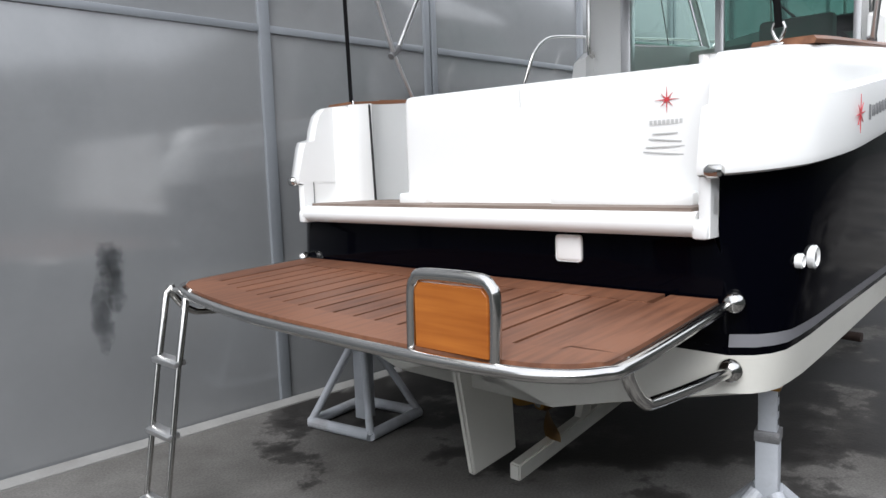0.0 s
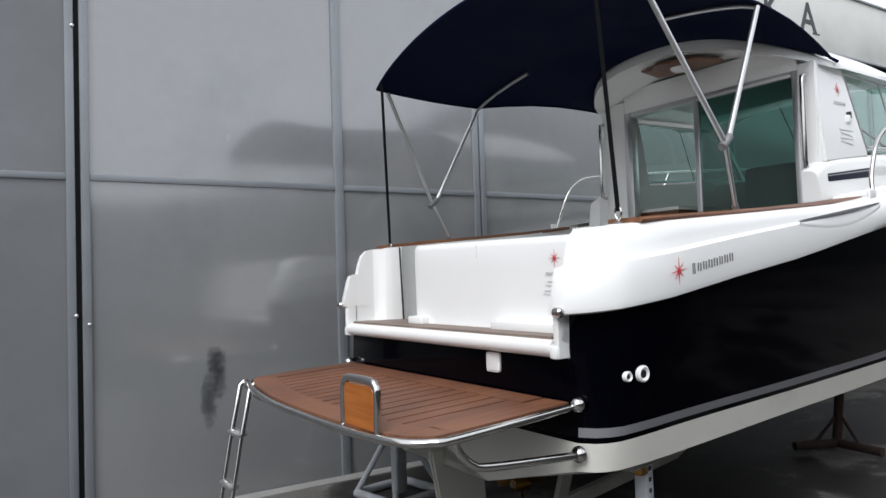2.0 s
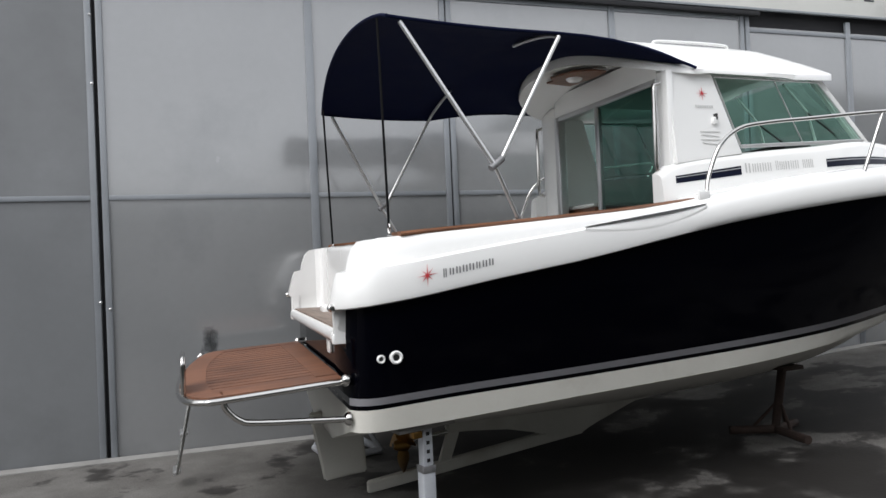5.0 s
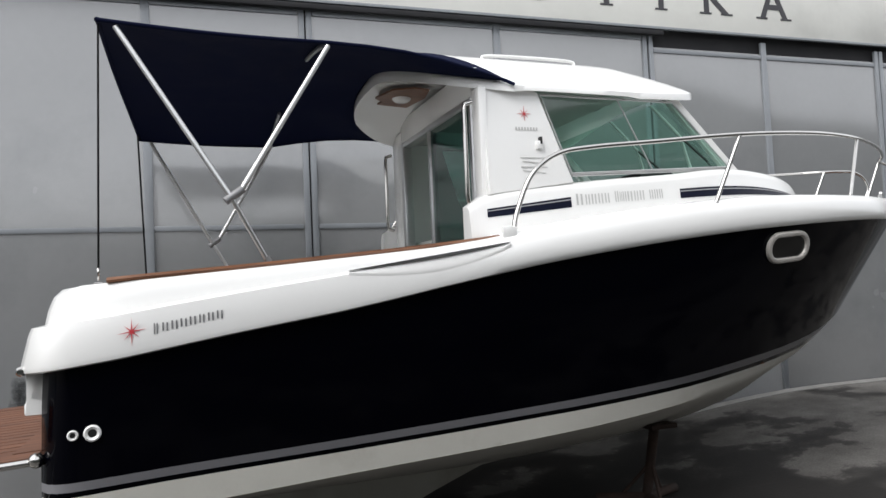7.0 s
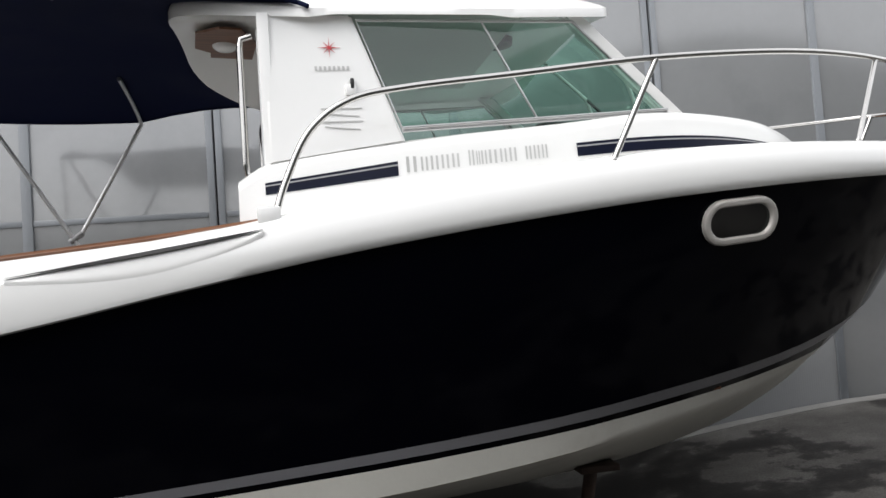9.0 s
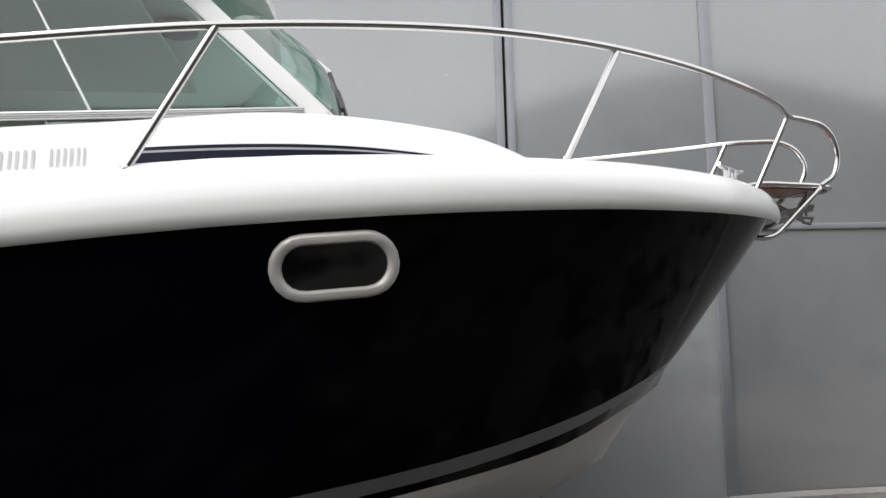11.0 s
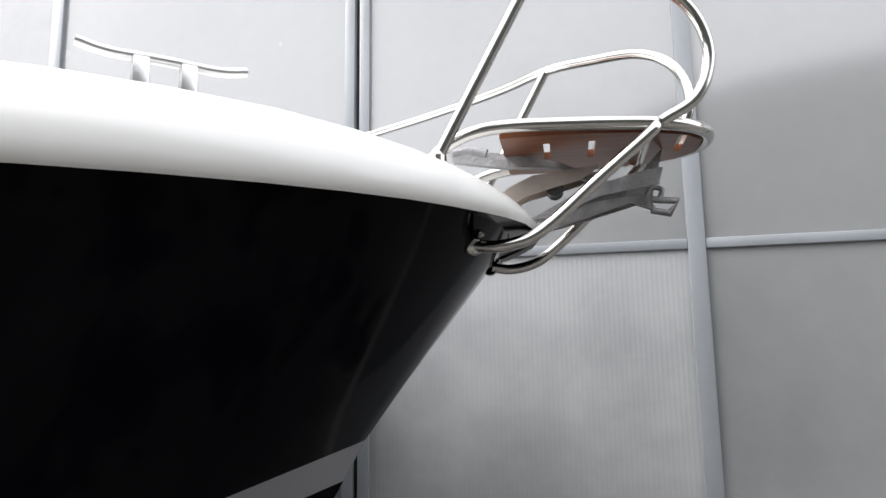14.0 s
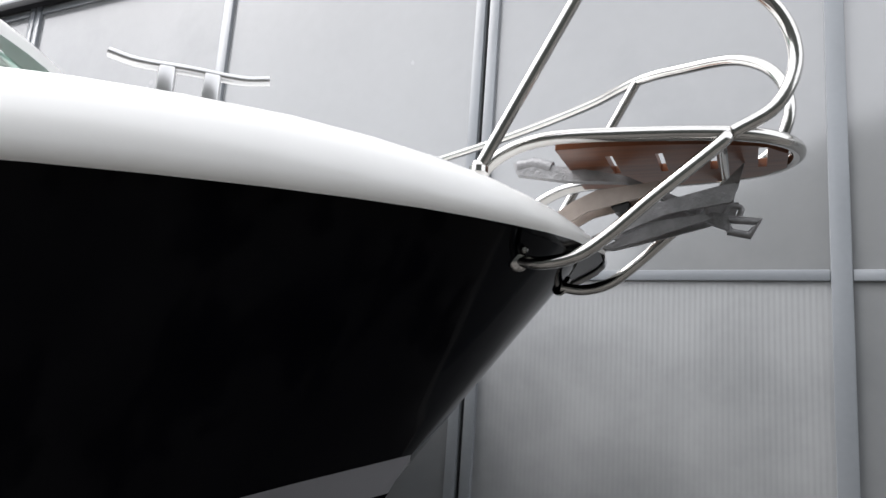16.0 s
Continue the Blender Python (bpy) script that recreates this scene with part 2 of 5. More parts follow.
STAND = material("stand_grey_paint", (0.42, 0.44, 0.47), rough=0.5, var=0.12, scale=8, bump=0.1, dirt=(0.28, 0.27, 0.27))
RUST = material("rusty_steel", (0.045, 0.028, 0.022), rough=0.85, var=0.4, scale=14, bump=0.4)
BRONZE = material("propeller_bronze", (0.30, 0.17, 0.05), rough=0.35, metal=1.0, var=0.2, scale=12)
RED = material("red_print", (0.55, 0.05, 0.06), rough=0.4)
DARK_PRINT = material("dark_grey_print", (0.17, 0.17, 0.175), rough=0.4)
GREY_PRINT = material("grey_print", (0.33, 0.33, 0.34), rough=0.4)
PALE_PRINT = material("pale_print", (0.50, 0.50, 0.49), rough=0.4)
GLASS = pane("green_tinted_glass", (0.60, 0.80, 0.73))
GLASS_DARK = pane("dark_door_glass", (0.15, 0.29, 0.255))
PORT_GLASS = pane("porthole_glass", (0.10, 0.13, 0.12))
LINER = material("cabin_liner", (0.60, 0.60, 0.57), rough=0.7, var=0.04)
SEAT_CLOTH = material("seat_cloth", (0.50, 0.49, 0.45), rough=0.9, fine=200, bump=0.2)
CABIN_WOOD = wood("cabin_wood", (0.09, 0.035, 0.015), (0.17, 0.07, 0.03), along=1, rough=0.35)
HILL = material("wooded_hill", (0.085, 0.092, 0.084), rough=1.0, var=0.2, scale=0.15, fine=1.5)
FLOOR = material("cockpit_nonskid", (0.78, 0.78, 0.76), rough=0.6, var=0.04)


# ---- building helpers ----
def interp(knots):
    """Monotone cubic through (x, y) knots."""
    xs, ys = np.array([k[0] for k in knots], float), np.array([k[1] for k in knots], float)
    d = np.diff(ys) / np.diff(xs)
    m = np.zeros(len(xs))
    m[0], m[-1] = d[0], d[-1]
    for i in range(1, len(xs) - 1):
        m[i] = 0 if d[i - 1] * d[i] <= 0 else 2 * d[i - 1] * d[i] / (d[i - 1] + d[i])

    def at(x):
        x = min(max(x, xs[0]), xs[-1])
        i = min(int(np.searchsorted(xs, x, side="right")) - 1, len(xs) - 2)
        h = xs[i + 1] - xs[i]
        t = (x - xs[i]) / h
        return float(ys[i] * (2 * t**3 - 3 * t**2 + 1) + h * m[i] * (t**3 - 2 * t**2 + t) + ys[i + 1] * (3 * t**2 - 2 * t**3) + h * m[i + 1] * (t**3 - t**2))
    return at


def part(name, bm, mat, parent=None, label="", smooth=True, angle=35):
    """One mesh object from a bmesh, under a thing or a part."""
    bmesh.ops.remove_doubles(bm, verts=bm.verts, dist=1e-5)
    bmesh.ops.recalc_face_normals(bm, faces=bm.faces)
    lim = radians(angle)
    for fc in bm.faces:
        fc.smooth = smooth
    for e in bm.edges:
        if len(e.link_faces) == 2 and e.calc_face_angle(0) > lim:
            e.smooth = False
    me = bpy.data.meshes.new(name)
    bm.to_mesh(me)
    bm.free()
    me.materials.append(mat)
    ob = new(name, me)
    ob.parent = parent
    if label:
        tagged(ob, label)
    return ob


def thing(name, label, category, group="", kind="", at=None):
    ob = new(name)
    ob.empty_display_size = 0.2
    if at is not None:
        ob.matrix_basis = at
    return tagged(ob, label, category, group, kind)


def grid(bm, rows, close=False):
    """Faces between rows of points."""
    vs = [[bm.verts.new(p) for p in r] for r in rows]
    for a, b in zip(vs, vs[1:]):
        n = len(a)
        for i in range(n if close else n - 1):
            j = (i + 1) % n
            q = [a[i], a[j], b[j], b[i]]
            if len({tuple(round(c, 6) for c in v.co) for v in q}) >= 3:
                bm.faces.new(q)
    return vs


def cap(bm, ring):
    try:
        bm.faces.new(ring)
    except ValueError:
        pass


def box(bm, x0, x1, y0, y1, z0, z1, bevel=0.0, m=None, seg=2):
    b = bmesh.new()
    bmesh.ops.create_cube(b, size=1)
    for v in b.verts:
        v.co = ((x0 + x1) / 2 + v.co.x * (x1 - x0), (y0 + y1) / 2 + v.co.y * (y1 - y0), (z0 + z1) / 2 + v.co.z * (z1 - z0))
    if bevel:
        bmesh.ops.bevel(b, geom=b.edges[:], offset=bevel, segments=seg, affect="EDGES", profile=0.5)
    if m is not None:
        bmesh.ops.transform(b, matrix=m, verts=b.verts)
    t = bpy.data.meshes.new("tmp")
    b.to_mesh(t)
    b.free()
    bm.from_mesh(t)
    bpy.data.meshes.remove(t)
    return bm


def smooth_line(pts, n=6):
    """Catmull-Rom through points."""
    p = [Vector(q) for q in pts]
    p = [2 * p[0] - p[1]] + p + [2 * p[-1] - p[-2]]
    out = []
    for i in range(1, len(p) - 2):
        a, b, c, d = p[i - 1:i + 3]
        for k in range(n):
            t = k / n
            out.append(0.5 * (2 * b + (c - a) * t + (2 * a - 5 * b + 4 * c - d) * t * t + (3 * b - a - 3 * c + d) * t**3))
    return out + [p[-2]]


def tube(bm, pts, r, sides=10, curved=False, closed=False, flat=1.0):
    """A round bar along points, with capped ends."""
    sides = max(sides, 14 if r > 0.009 else 12)
    p = smooth_line(pts) if curved else [Vector(q) for q in pts]
    up = Vector((0.31, 0.17, 0.93)).normalized()
    rings, prev = [], None
    for i, c in enumerate(p):
        if closed:
            d = p[(i + 1) % len(p)] - p[i - 1]
        else:
            d = p[min(i + 1, len(p) - 1)] - p[max(i - 1, 0)]
        d.normalize()
        if prev is None:
            s = d.cross(up).normalized()
        else:
            s = (prev - prev.dot(d) * d).normalized()
        prev = s
        t = d.cross(s)
        rings.append([c + r * (math.cos(a) * s + flat * math.sin(a) * t) for a in (2 * math.pi * k / sides for k in range(sides))])
    if closed:
        rings.append(rings[0])
    vs = grid(bm, rings, close=True)
    if not closed:
        cap(bm, vs[0])
        cap(bm, vs[-1][::-1])
    return bm


def turned(bm, profile, axis_m, n=24):
    """A body of revolution: (radius, height) pairs about z, placed by a matrix."""
    rows = [[axis_m @ Vector((r * math.cos(2 * math.pi * k / n), r * math.sin(2 * math.pi * k / n), h)) for k in range(n)] for r, h in profile]
    vs = grid(bm, rows, close=True)
    if profile[0][0] > 1e-6:
        cap(bm, vs[0])
    if profile[-1][0] > 1e-6:
        cap(bm, vs[-1])
    return bm


def sheet(bm, pts, thick, direction):
    """A flat outline given thickness along a direction."""
    d = Vector(direction) * thick
    a = [bm.verts.new(Vector(p)) for p in pts]
    b = [bm.verts.new(Vector(p) + d) for p in pts]
    bm.faces.new(a)
    bm.faces.new(b[::-1])
    for i in range(len(a)):
        j = (i + 1) % len(a)
        bm.faces.new([a[i], b[i], b[j], a[j]])
    return bm


# ---- the yard ----
def ground_height(x):
    t = min(max((x - 2.6) / 4.4, 0.0), 1.0)
    return 0.35 * t * t * (3 - 2 * t)


bm = bmesh.new()
gx = [-400, -60, -20, -8, -4, -2, -1, -0.5] + [i * 0.5 for i in range(0, 19)] + [10, 12, 20, 60, 400]
gy = [-400, -120, -40, -15, -10] + [-9 + 0.6 * i for i in range(16)] + [0.5, 30, 400]
grid(bm, [[(x, y, ground_height(x)) for y in gy] for x in gx])
tagged(part("ground", bm, GROUND), "grey concrete yard with dark wet patches and painted shade by the boat", "ground", kind="structure")

# wooded bank on the other side of the yard, mirrored dimly in the painted wall
ridge = interp([(-120, 4), (-40, 3.2), (-12, 3), (0, 3.0), (2, 3.2), (3.4, 3.3), (4.5, 3.95), (5.2, 4.85), (5.8, 5.1), (6.6, 5.55), (7.7, 5.75), (8.9, 6.0), (10.3, 6.2), (11.7, 6.0), (16, 5.4), (25, 5), (60, 5), (120, 5.5)])
bm = bmesh.new()
rows = []
for i in range(241):
    x = -120 + i
    h = ridge(x)
    rows.append([(x, -7.4 - 0.06 * k - 1.5 * max(0, k - 5) ** 2 - 0.08 * noise.noise((x * 0.3, k * 0.7, 2)), h * math.sin(math.pi / 2 * min(1, k / 5)) * (1 + 0.03 * noise.noise((x * 0.5, k * 0.9, 0))) - 0.3 * (k == 0) - 0.4 * max(0, k - 5)) for k in range(9)])
grid(bm, rows)
tagged(part("backdrop", bm, HILL), "hazy grey-green wooded bank across the yard", "hillside", kind="structure")

# wall of tall painted steel doors
TOP = 4.27
wall = tagged(part("wall_north", box(bmesh.new(), -16, 22, 0.03, 0.35, -0.4, 5.2), SEAM), "tall grey painted steel door wall of a shed", "wall", kind="structure")
POSTS = [-12.5, -10.5, -8.6, -6.7, -5.1, -3.6, -1.885, -0.04, 1.325, 3.22, 4.965, 6.49, 8.2, 10.0, 11.8, 13.6, 15.5, 17.5]
GAPS = {-1.885: 0.016, 1.325: 0.006, 4.965: 0.010, 8.2: 0.008, -5.1: 0.012}
RAILZ = 2.262
for i, (a, b) in enumerate(zip(POSTS, POSTS[1:])):
    # right-hand panels stop lower: the dark backing stands in for the sign's shadow
    for z0, z1 in ((-0.02, RAILZ), (RAILZ, TOP if a < 4.9 else TOP - 0.13)):
        lo, hi = a + GAPS.get(a, 0), b - GAPS.get(b, 0)
        bm = bmesh.new()
        rows = []
        for k in range(9):
            x = lo + (hi - lo) * k / 8
            rows.append([(x, 0.0015 * noise.noise((x * 0.9, z * 0.8, i)), z) for z in [z0 + (z1 - z0) * j / 8 for j in range(9)]])
        vs = grid(bm, rows)
        rim = [v for v in vs[0]] + [r[-1] for r in vs[1:]] + vs[-1][-2::-1] + [r[0] for r in vs[-2:0:-1]]
        back = [bm.verts.new((v.co.x, 0.028, v.co.z)) for v in rim]
        for k in range(len(rim)):
            bm.faces.new([rim[k], rim[k - 1], back[k - 1], back[k]])
        # leaves left of -1.9 get the darker, duller paint
        part("panel", bm, WALL_RIB if z0 < 1 and 4.9 < a < 6 else WALL_DARK if a < -1.9 else WALL, wall)
for x in POSTS:
    gap = x in GAPS
    for side in ((-1, 1) if gap else (0,)):
        c = x + side * (0.028 + GAPS.get(x, 0))
        part("upright", box(bmesh.new(), c - 0.026 - 0.01 * (not gap), c + 0.026 + 0.01 * (not gap), -0.022, 0.012, 0.0, TOP, 0.004), RAIL_PAINT, wall)
for a, b in zip(POSTS, POSTS[1:]):
    lo, hi = a + (0.07 if a in GAPS else 0.037), b - (0.07 if b in GAPS else 0.037)
    for zc in (RAILZ, TOP - (0.04 if a < 4.9 else 0.17)):
        part("cross_rail", box(bmesh.new(), lo, hi, -0.016, 0.012, zc - 0.022, zc + 0.022, 0.004), RAIL_PAINT, wall)
# small bolts on the seam
for x, z in ((-1.905, 1.36), (-1.83, 1.30), (-1.91, 3.25), (-1.91, 3.85)):
    part("bolt", turned(bmesh.new(), [(0.012, 0), (0.012, 0.008), (0.004, 0.014)], pose(x, -0.022, z, 90), 10), ALU, wall)


def blob(cx, cz, w, h, seed, y=-0.0065):
    """An uneven flat smear on the wall."""
    pts = []
    for k in range(28):
        a = 2 * math.pi * k / 28
        r = 1 + 0.45 * noise.noise((math.cos(a) * 1.6 + seed, math.sin(a) * 1.6, seed * 3.1))
        pts.append((cx + w * r * math.cos(a), y, cz + h * r * math.sin(a)))
    return sheet(bmesh.new(), pts, 0.003, (0, 1, 0))


for cx, cz, w, h, sd in ((-1.03, 1.01, 0.085, 0.17, 1), (-1.08, 0.74, 0.075, 0.22, 4), (-1.0, 0.90, 0.06, 0.2, 7)):
    part("stain", blob(cx, cz, w, h, sd), STAIN, wall, "dark scuffed stain")

bm = bmesh.new()
rows = []
for i in range(77):
    x = -16 + 0.5 * i
    z = ground_height(x)
    j = 0.006 * noise.noise((x * 2, 0, 0))
    rows.append([(x, -0.10 + j, z - 0.1), (x, -0.095 + j, z + 0.008), (x, -0.08 + j, z + 0.016), (x, -0.024, z + 0.028), (x, -0.024, z - 0.1)])
grid(bm, rows, close=True)
tagged(part("trim", bm, KERB), "pale concrete sill along the foot of the wall", "sill", kind="structure")

# signboard over the doors
sign = tagged(part("sign_board", box(bmesh.new(), -9, 14.5, -0.05, 0.02, 4.34, 5.18, 0.01), BOARD), "long off-white signboard with dark serif letters above the doors", "signboard")
part("lower_edge", box(bmesh.new(), -9, 14.5, -0.075, -0.04, 4.315, 4.345, 0.005), RAIL_PAINT, sign)
part("top_edge", box(bmesh.new(), -9, 14.5, -0.075, 0.03, 5.175, 5.205, 0.005), RAIL_PAINT, sign)
part("door_track", box(bmesh.new(), -9, 5.12, -0.10, -0.045, 4.245, 4.295, 0.006), SEAM, sign, "dark steel door track")


def letter(ch, x, z, size, mat, parent, y, bold=0.0):
    c = bpy.data.curves.new("letter", "FONT")
    c.body, c.size, c.extrude, c.align_x, c.offset = ch, size, 0.004, "CENTER", bold
    tmp = bpy.data.objects.new("tmp", c)
    scene.collection.objects.link(tmp)
    me = bpy.data.meshes.new_from_object(tmp.evaluated_get(bpy.context.evaluated_depsgraph_get()))
    bpy.data.objects.remove(tmp)
    me.transform(pose(x, y, z, 90))
    me.materials.clear()
    me.materials.append(mat)
    ob = new("letter", me)
    ob.parent = parent
    return ob


for ch, x, feet in (("A", 2.80, (-.17, .17)), ("U", 3.66, ()), ("T", 4.45, (0,)), ("I", 5.12, (0,)), ("K", 5.82, (-.13, .15)), ("A", 6.62, (-.17, .17))):
    x += 0.02
    letter(ch, x, 4.54, 0.57, INK, sign, -0.053, 0.004)
    for dx in feet:
        part("serif", box(bmesh.new(), x + dx - .075, x + dx + .075, -.058, -.049, 4.537, 4.555), INK, sign)
    for dx in {"U": (-.15, .15), "I": (0,), "K": (-.13, .13)}.get(ch, ()):
        part("serif", box(bmesh.new(), x + dx - .075, x + dx + .075, -.058, -.049, 4.923, 4.941), INK, sign)
    if ch == "T":
        for dx in (-.17, .17):
            part("serif", box(bmesh.new(), x + dx - .01, x + dx + .01, -.058, -.049, 4.855, 4.935), INK, sign)


# ---- the boat: own frame, x forward from the transom, y to port, z up from the yard ----
boat = thing("motor_boat", "navy and white cabin motor boat on stands in a yard", "boat", at=pose(-0.34, -1.82, 0, 0, 0, 2.64))


def curve(end, w, z):
    fw, fz = interp(w), interp(z)
    return lambda s: (s * end, max(0.0, fw(s * end)), fz(s * end))


KNUCKLE = curve(6.285, [(0, 1.045), (.03, 1.12), (.07, 1.19), (.15, 1.259), (.4, 1.309), (1.5, 1.339), (2.5, 1.353), (3.6, 1.352), (4.3, 1.318), (5, 1.19), (5.5, .985), (5.8, .783), (6.05, .532), (6.2, .31), (6.26, .184), (6.28, .10), (6.285, 0)],
                [(0, 1.362), (.4, 1.428), (.85, 1.503), (1.35, 1.577), (1.9, 1.678), (2.5, 1.78), (3.2, 1.869), (3.9, 1.936), (4.3, 1.963), (5, 2.0), (5.8, 2.03), (6.285, 2.061)])
STRIPE = curve(5.87, [(0, 1.081), (.05, 1.172), (.15, 1.223), (.4, 1.241), (2.5, 1.25), (3.3, 1.216), (4, 1.118), (4.5, .991), (5, .806), (5.4, .595), (5.7, .33), (5.87, 0)],
               [(0, .876), (.5, .908), (1.3, .943), (2.2, .988), (3.3, 1.057), (4, 1.13), (4.5, 1.188), (5, 1.279), (5.4, 1.395), (5.7, 1.515), (5.87, 1.586)])
WATER = curve(5.711, [(0, 1.076), (.05, 1.162), (.15, 1.208), (.4, 1.223), (2.5, 1.227), (3.3, 1.175), (4, 1.039), (4.5, .881), (5, .67), (5.4, .375), (5.711, 0)],
              [(0, .81), (.5, .844), (1.3, .878), (2.2, .921), (3.3, .982), (4, 1.04), (4.5, 1.09), (5, 1.158), (5.4, 1.255), (5.711, 1.302)])
CHINE = curve(5.6, [(0, 1.07), (.05, 1.15), (.15, 1.19), (.4, 1.205), (2.5, 1.205), (3.3, 1.145), (4, .99), (4.5, .815), (5, .575), (5.4, .25), (5.6, 0)],
              [(0, .69), (.5, .715), (1.4, .765), (2.2, .805), (3.2, .872), (4, .955), (4.5, 1.015), (5, 1.095), (5.6, 1.22)])
BILGE = curve(5.42, [(0, .42), (1.5, .36), (3, .30), (4.5, .16), (5.42, 0)], [(0, .51), (1, .495), (2, .49), (3, .515), (4, .58), (4.7, .70), (5.2, .87), (5.42, .98)])
KEEL = curve(5.40, [(0, 0), (5.4, 0)], [(0, .62), (.7, .56), (1.3, .45), (2, .42), (3, .44), (3.9, .49), (4.6, .62), (5.1, .81), (5.4, .975)])


def between(a, b, f):
    def c(s):
        p, q = a(s), b(s)
        return tuple(x + (y - x) * f for x, y in zip(p, q))
    return c


def moved(c, out, up=0.0):
    def k(s):
        x, w, z = c(s)
        return x, max(0.0, w + out if w > 0.02 else w), z + up
    return k


STEPS = [0, .006, .013, .022, .035, .055, .09] + [.13 + .04 * i for i in range(17)] + [.80 + .02 * i for i in range(8)] + [.955, .968, .978, .986, .992, .997, 1]


def band(name, curves, mat, stern=True, label="", sub=3, cut=9.0):
    """Hull skin between curves on both sides, closed across the transom."""
    bm = bmesh.new()
    lines = []
    for a, b in zip(curves, curves[1:]):
        lines += [between(a, b, k / sub) for k in range(sub)]
    lines.append(curves[-1])
    for sg in (-1, 1):
        grid(bm, [[(c(s)[0], sg * c(s)[1], c(s)[2]) for c in lines] for s in STEPS])
    if stern:
        low = [c(0) for c in lines if c(0)[2] < cut]
        if len(low) < len(lines):
            f = lambda c: (0, c[1], c[2])
            hi = lines[-1](0)
            low.append((0, hi[1], cut))
            for sg in (-1, 1):
                grid(bm, [[(0, sg * 1.0, cut), (0, sg * low[-1][1], cut)], [(0, sg * 1.0, hi[2]), (0, sg * hi[1], hi[2])]])
        grid(bm, [[(0, y * c[1], c[2]) for y in (-1, -.6, -.35, 0, .35, .6, 1)] for c in low])
    return part(name, bm, mat, boat, label, angle=40)


def GREY_LOW(s):
    return between(STRIPE, WATER, 0.62 - 0.30 * min(1, max(0, (s - .80) / .2)))(s)



def HULL_TOP(s):
    u, w, z = KNUCKLE(s)
    tip = max(0, (u - 6.0) / .285)
    return u - .034 * max(0, u - 5.3) - .030 * tip * tip, max(0.0, w - .018 - .008 * tip) if w > .05 else w * .4, z


band("hull_topside", [STRIPE, HULL_TOP], NAVY, label="glossy navy gelcoat topsides", sub=6, cut=1.18)
band("boot_stripe", [GREY_LOW, STRIPE], GREY_TAPE, stern=False, label="grey boot stripe", sub=1)
band("waterline_band", [WATER, GREY_LOW], NAVY, label="black band above the bottom paint", sub=1)
bm = bmesh.new()
grid(bm, [[(0, y * c(0)[1], c(0)[2]) for y in (-1, 0, 1)] for c in (GREY_LOW, STRIPE)])
part("transom_strip", bm, NAVY, boat)
band("hull_bottom", [KEEL, BILGE, CHINE, WATER], CREAM, label="cream painted hull bottom", sub=3)

# skeg, strut and shoe under the hull
bm = bmesh.new()
up_out = [(3.2, .47), (2.55, .42), (2.2, .28), (2.05, .205), (1.76, .225), (1.62, .27), (1.42, .315), (1.2, .335), (0.95, .345), (0.9, .56), (3.2, .56)]
sheet(bm, [(u, -0.035, z) for u, z in up_out], 0.07, (0, 1, 0))
bmesh.ops.bevel(bm, geom=bm.edges[:], offset=0.012, segments=2, affect="EDGES")
part("skeg", bm, CREAM, boat, "cream painted skeg", angle=50)
bm = bmesh.new()
sheet(bm, [(2.08, -0.03, .205), (0.30, -0.03, -0.005), (0.30, -0.03, .075), (1.80, -0.03, .255)], 0.06, (0, 1, 0))
bmesh.ops.bevel(bm, geom=bm.edges[:], offset=0.008, segments=2, affect="EDGES")
part("keel_shoe", bm, CREAM, boat, angle=50)
bm = bmesh.new()
sheet(bm, [(0.86, -0.02, .10), (0.95, -0.02, .11), (1.06, -0.02, .40), (0.97, -0.02, .40)], 0.04, (0, 1, 0))
part("strut", bm, CREAM, boat)
bm = bmesh.new()
sheet(bm, [(-.085, -0.02, .60), (.27, -0.02, .60), (.30, -0.02, .15), (.0, -0.02, .125)], 0.04, (0, 1, 0))
bmesh.ops.bevel(bm, geom=bm.edges[:], offset=0.012, segments=3, affect="EDGES")
rudder = part("rudder", bm, CREAM, boat, "cream painted rudder blade", angle=50)
part("rudder_stock", tube(bmesh.new(), [(.12, 0, .58), (.12, 0, .70)], 0.022), STEEL, rudder)
prop = part("propeller", turned(bmesh.new(), [(0.0, 0), (.03, .01), (.045, .05), (.045, .12), (.03, .14)], pose(.50, 0, .30, 0, 90, 0), 16), BRONZE, boat, "bronze propeller")
for k in range(3):
    bm = bmesh.new()
    rows = []
    for i in range(7):
        r = 0.04 + 0.15 * i / 6
        w = 0.055 + 0.05 * math.sin(math.pi * i / 6.5)
        tw = radians(55 - 30 * i / 6)
        rows.append([(0.5 + .08 + j * w * math.sin(tw), r, j * w * math.cos(tw)) for j in (-1, -.5, 0, .5, 1)])
    grid(bm, rows)
    bmesh.ops.solidify(bm, geom=bm.faces[:], thickness=0.008)
    bmesh.ops.rotate(bm, verts=bm.verts, cent=(.5, 0, 0), matrix=Matrix.Rotation(radians(120 * k + 20), 3, "X"))
    bmesh.ops.translate(bm, verts=bm.verts, vec=(0, 0, .30))
    part("blade", bm, BRONZE, prop)
part("propeller_shaft", tube(bmesh.new(), [(.5, 0, .30), (1.4, 0, .40)], 0.017), STEEL, boat)

# ---- white deck moulding: bulwarks aft, gunwale and foredeck ahead ----
TOPZ = interp([(0, 1.735), (.2, 1.742), (.3, 1.75), (1.06, 1.803), (2.2, 1.905), (2.4, 1.94)])
CREASE = interp([(0, 1.56), (.1, 1.572), (.8, 1.672), (1.36, 1.745), (1.9, 1.81), (2.4, 1.86)])
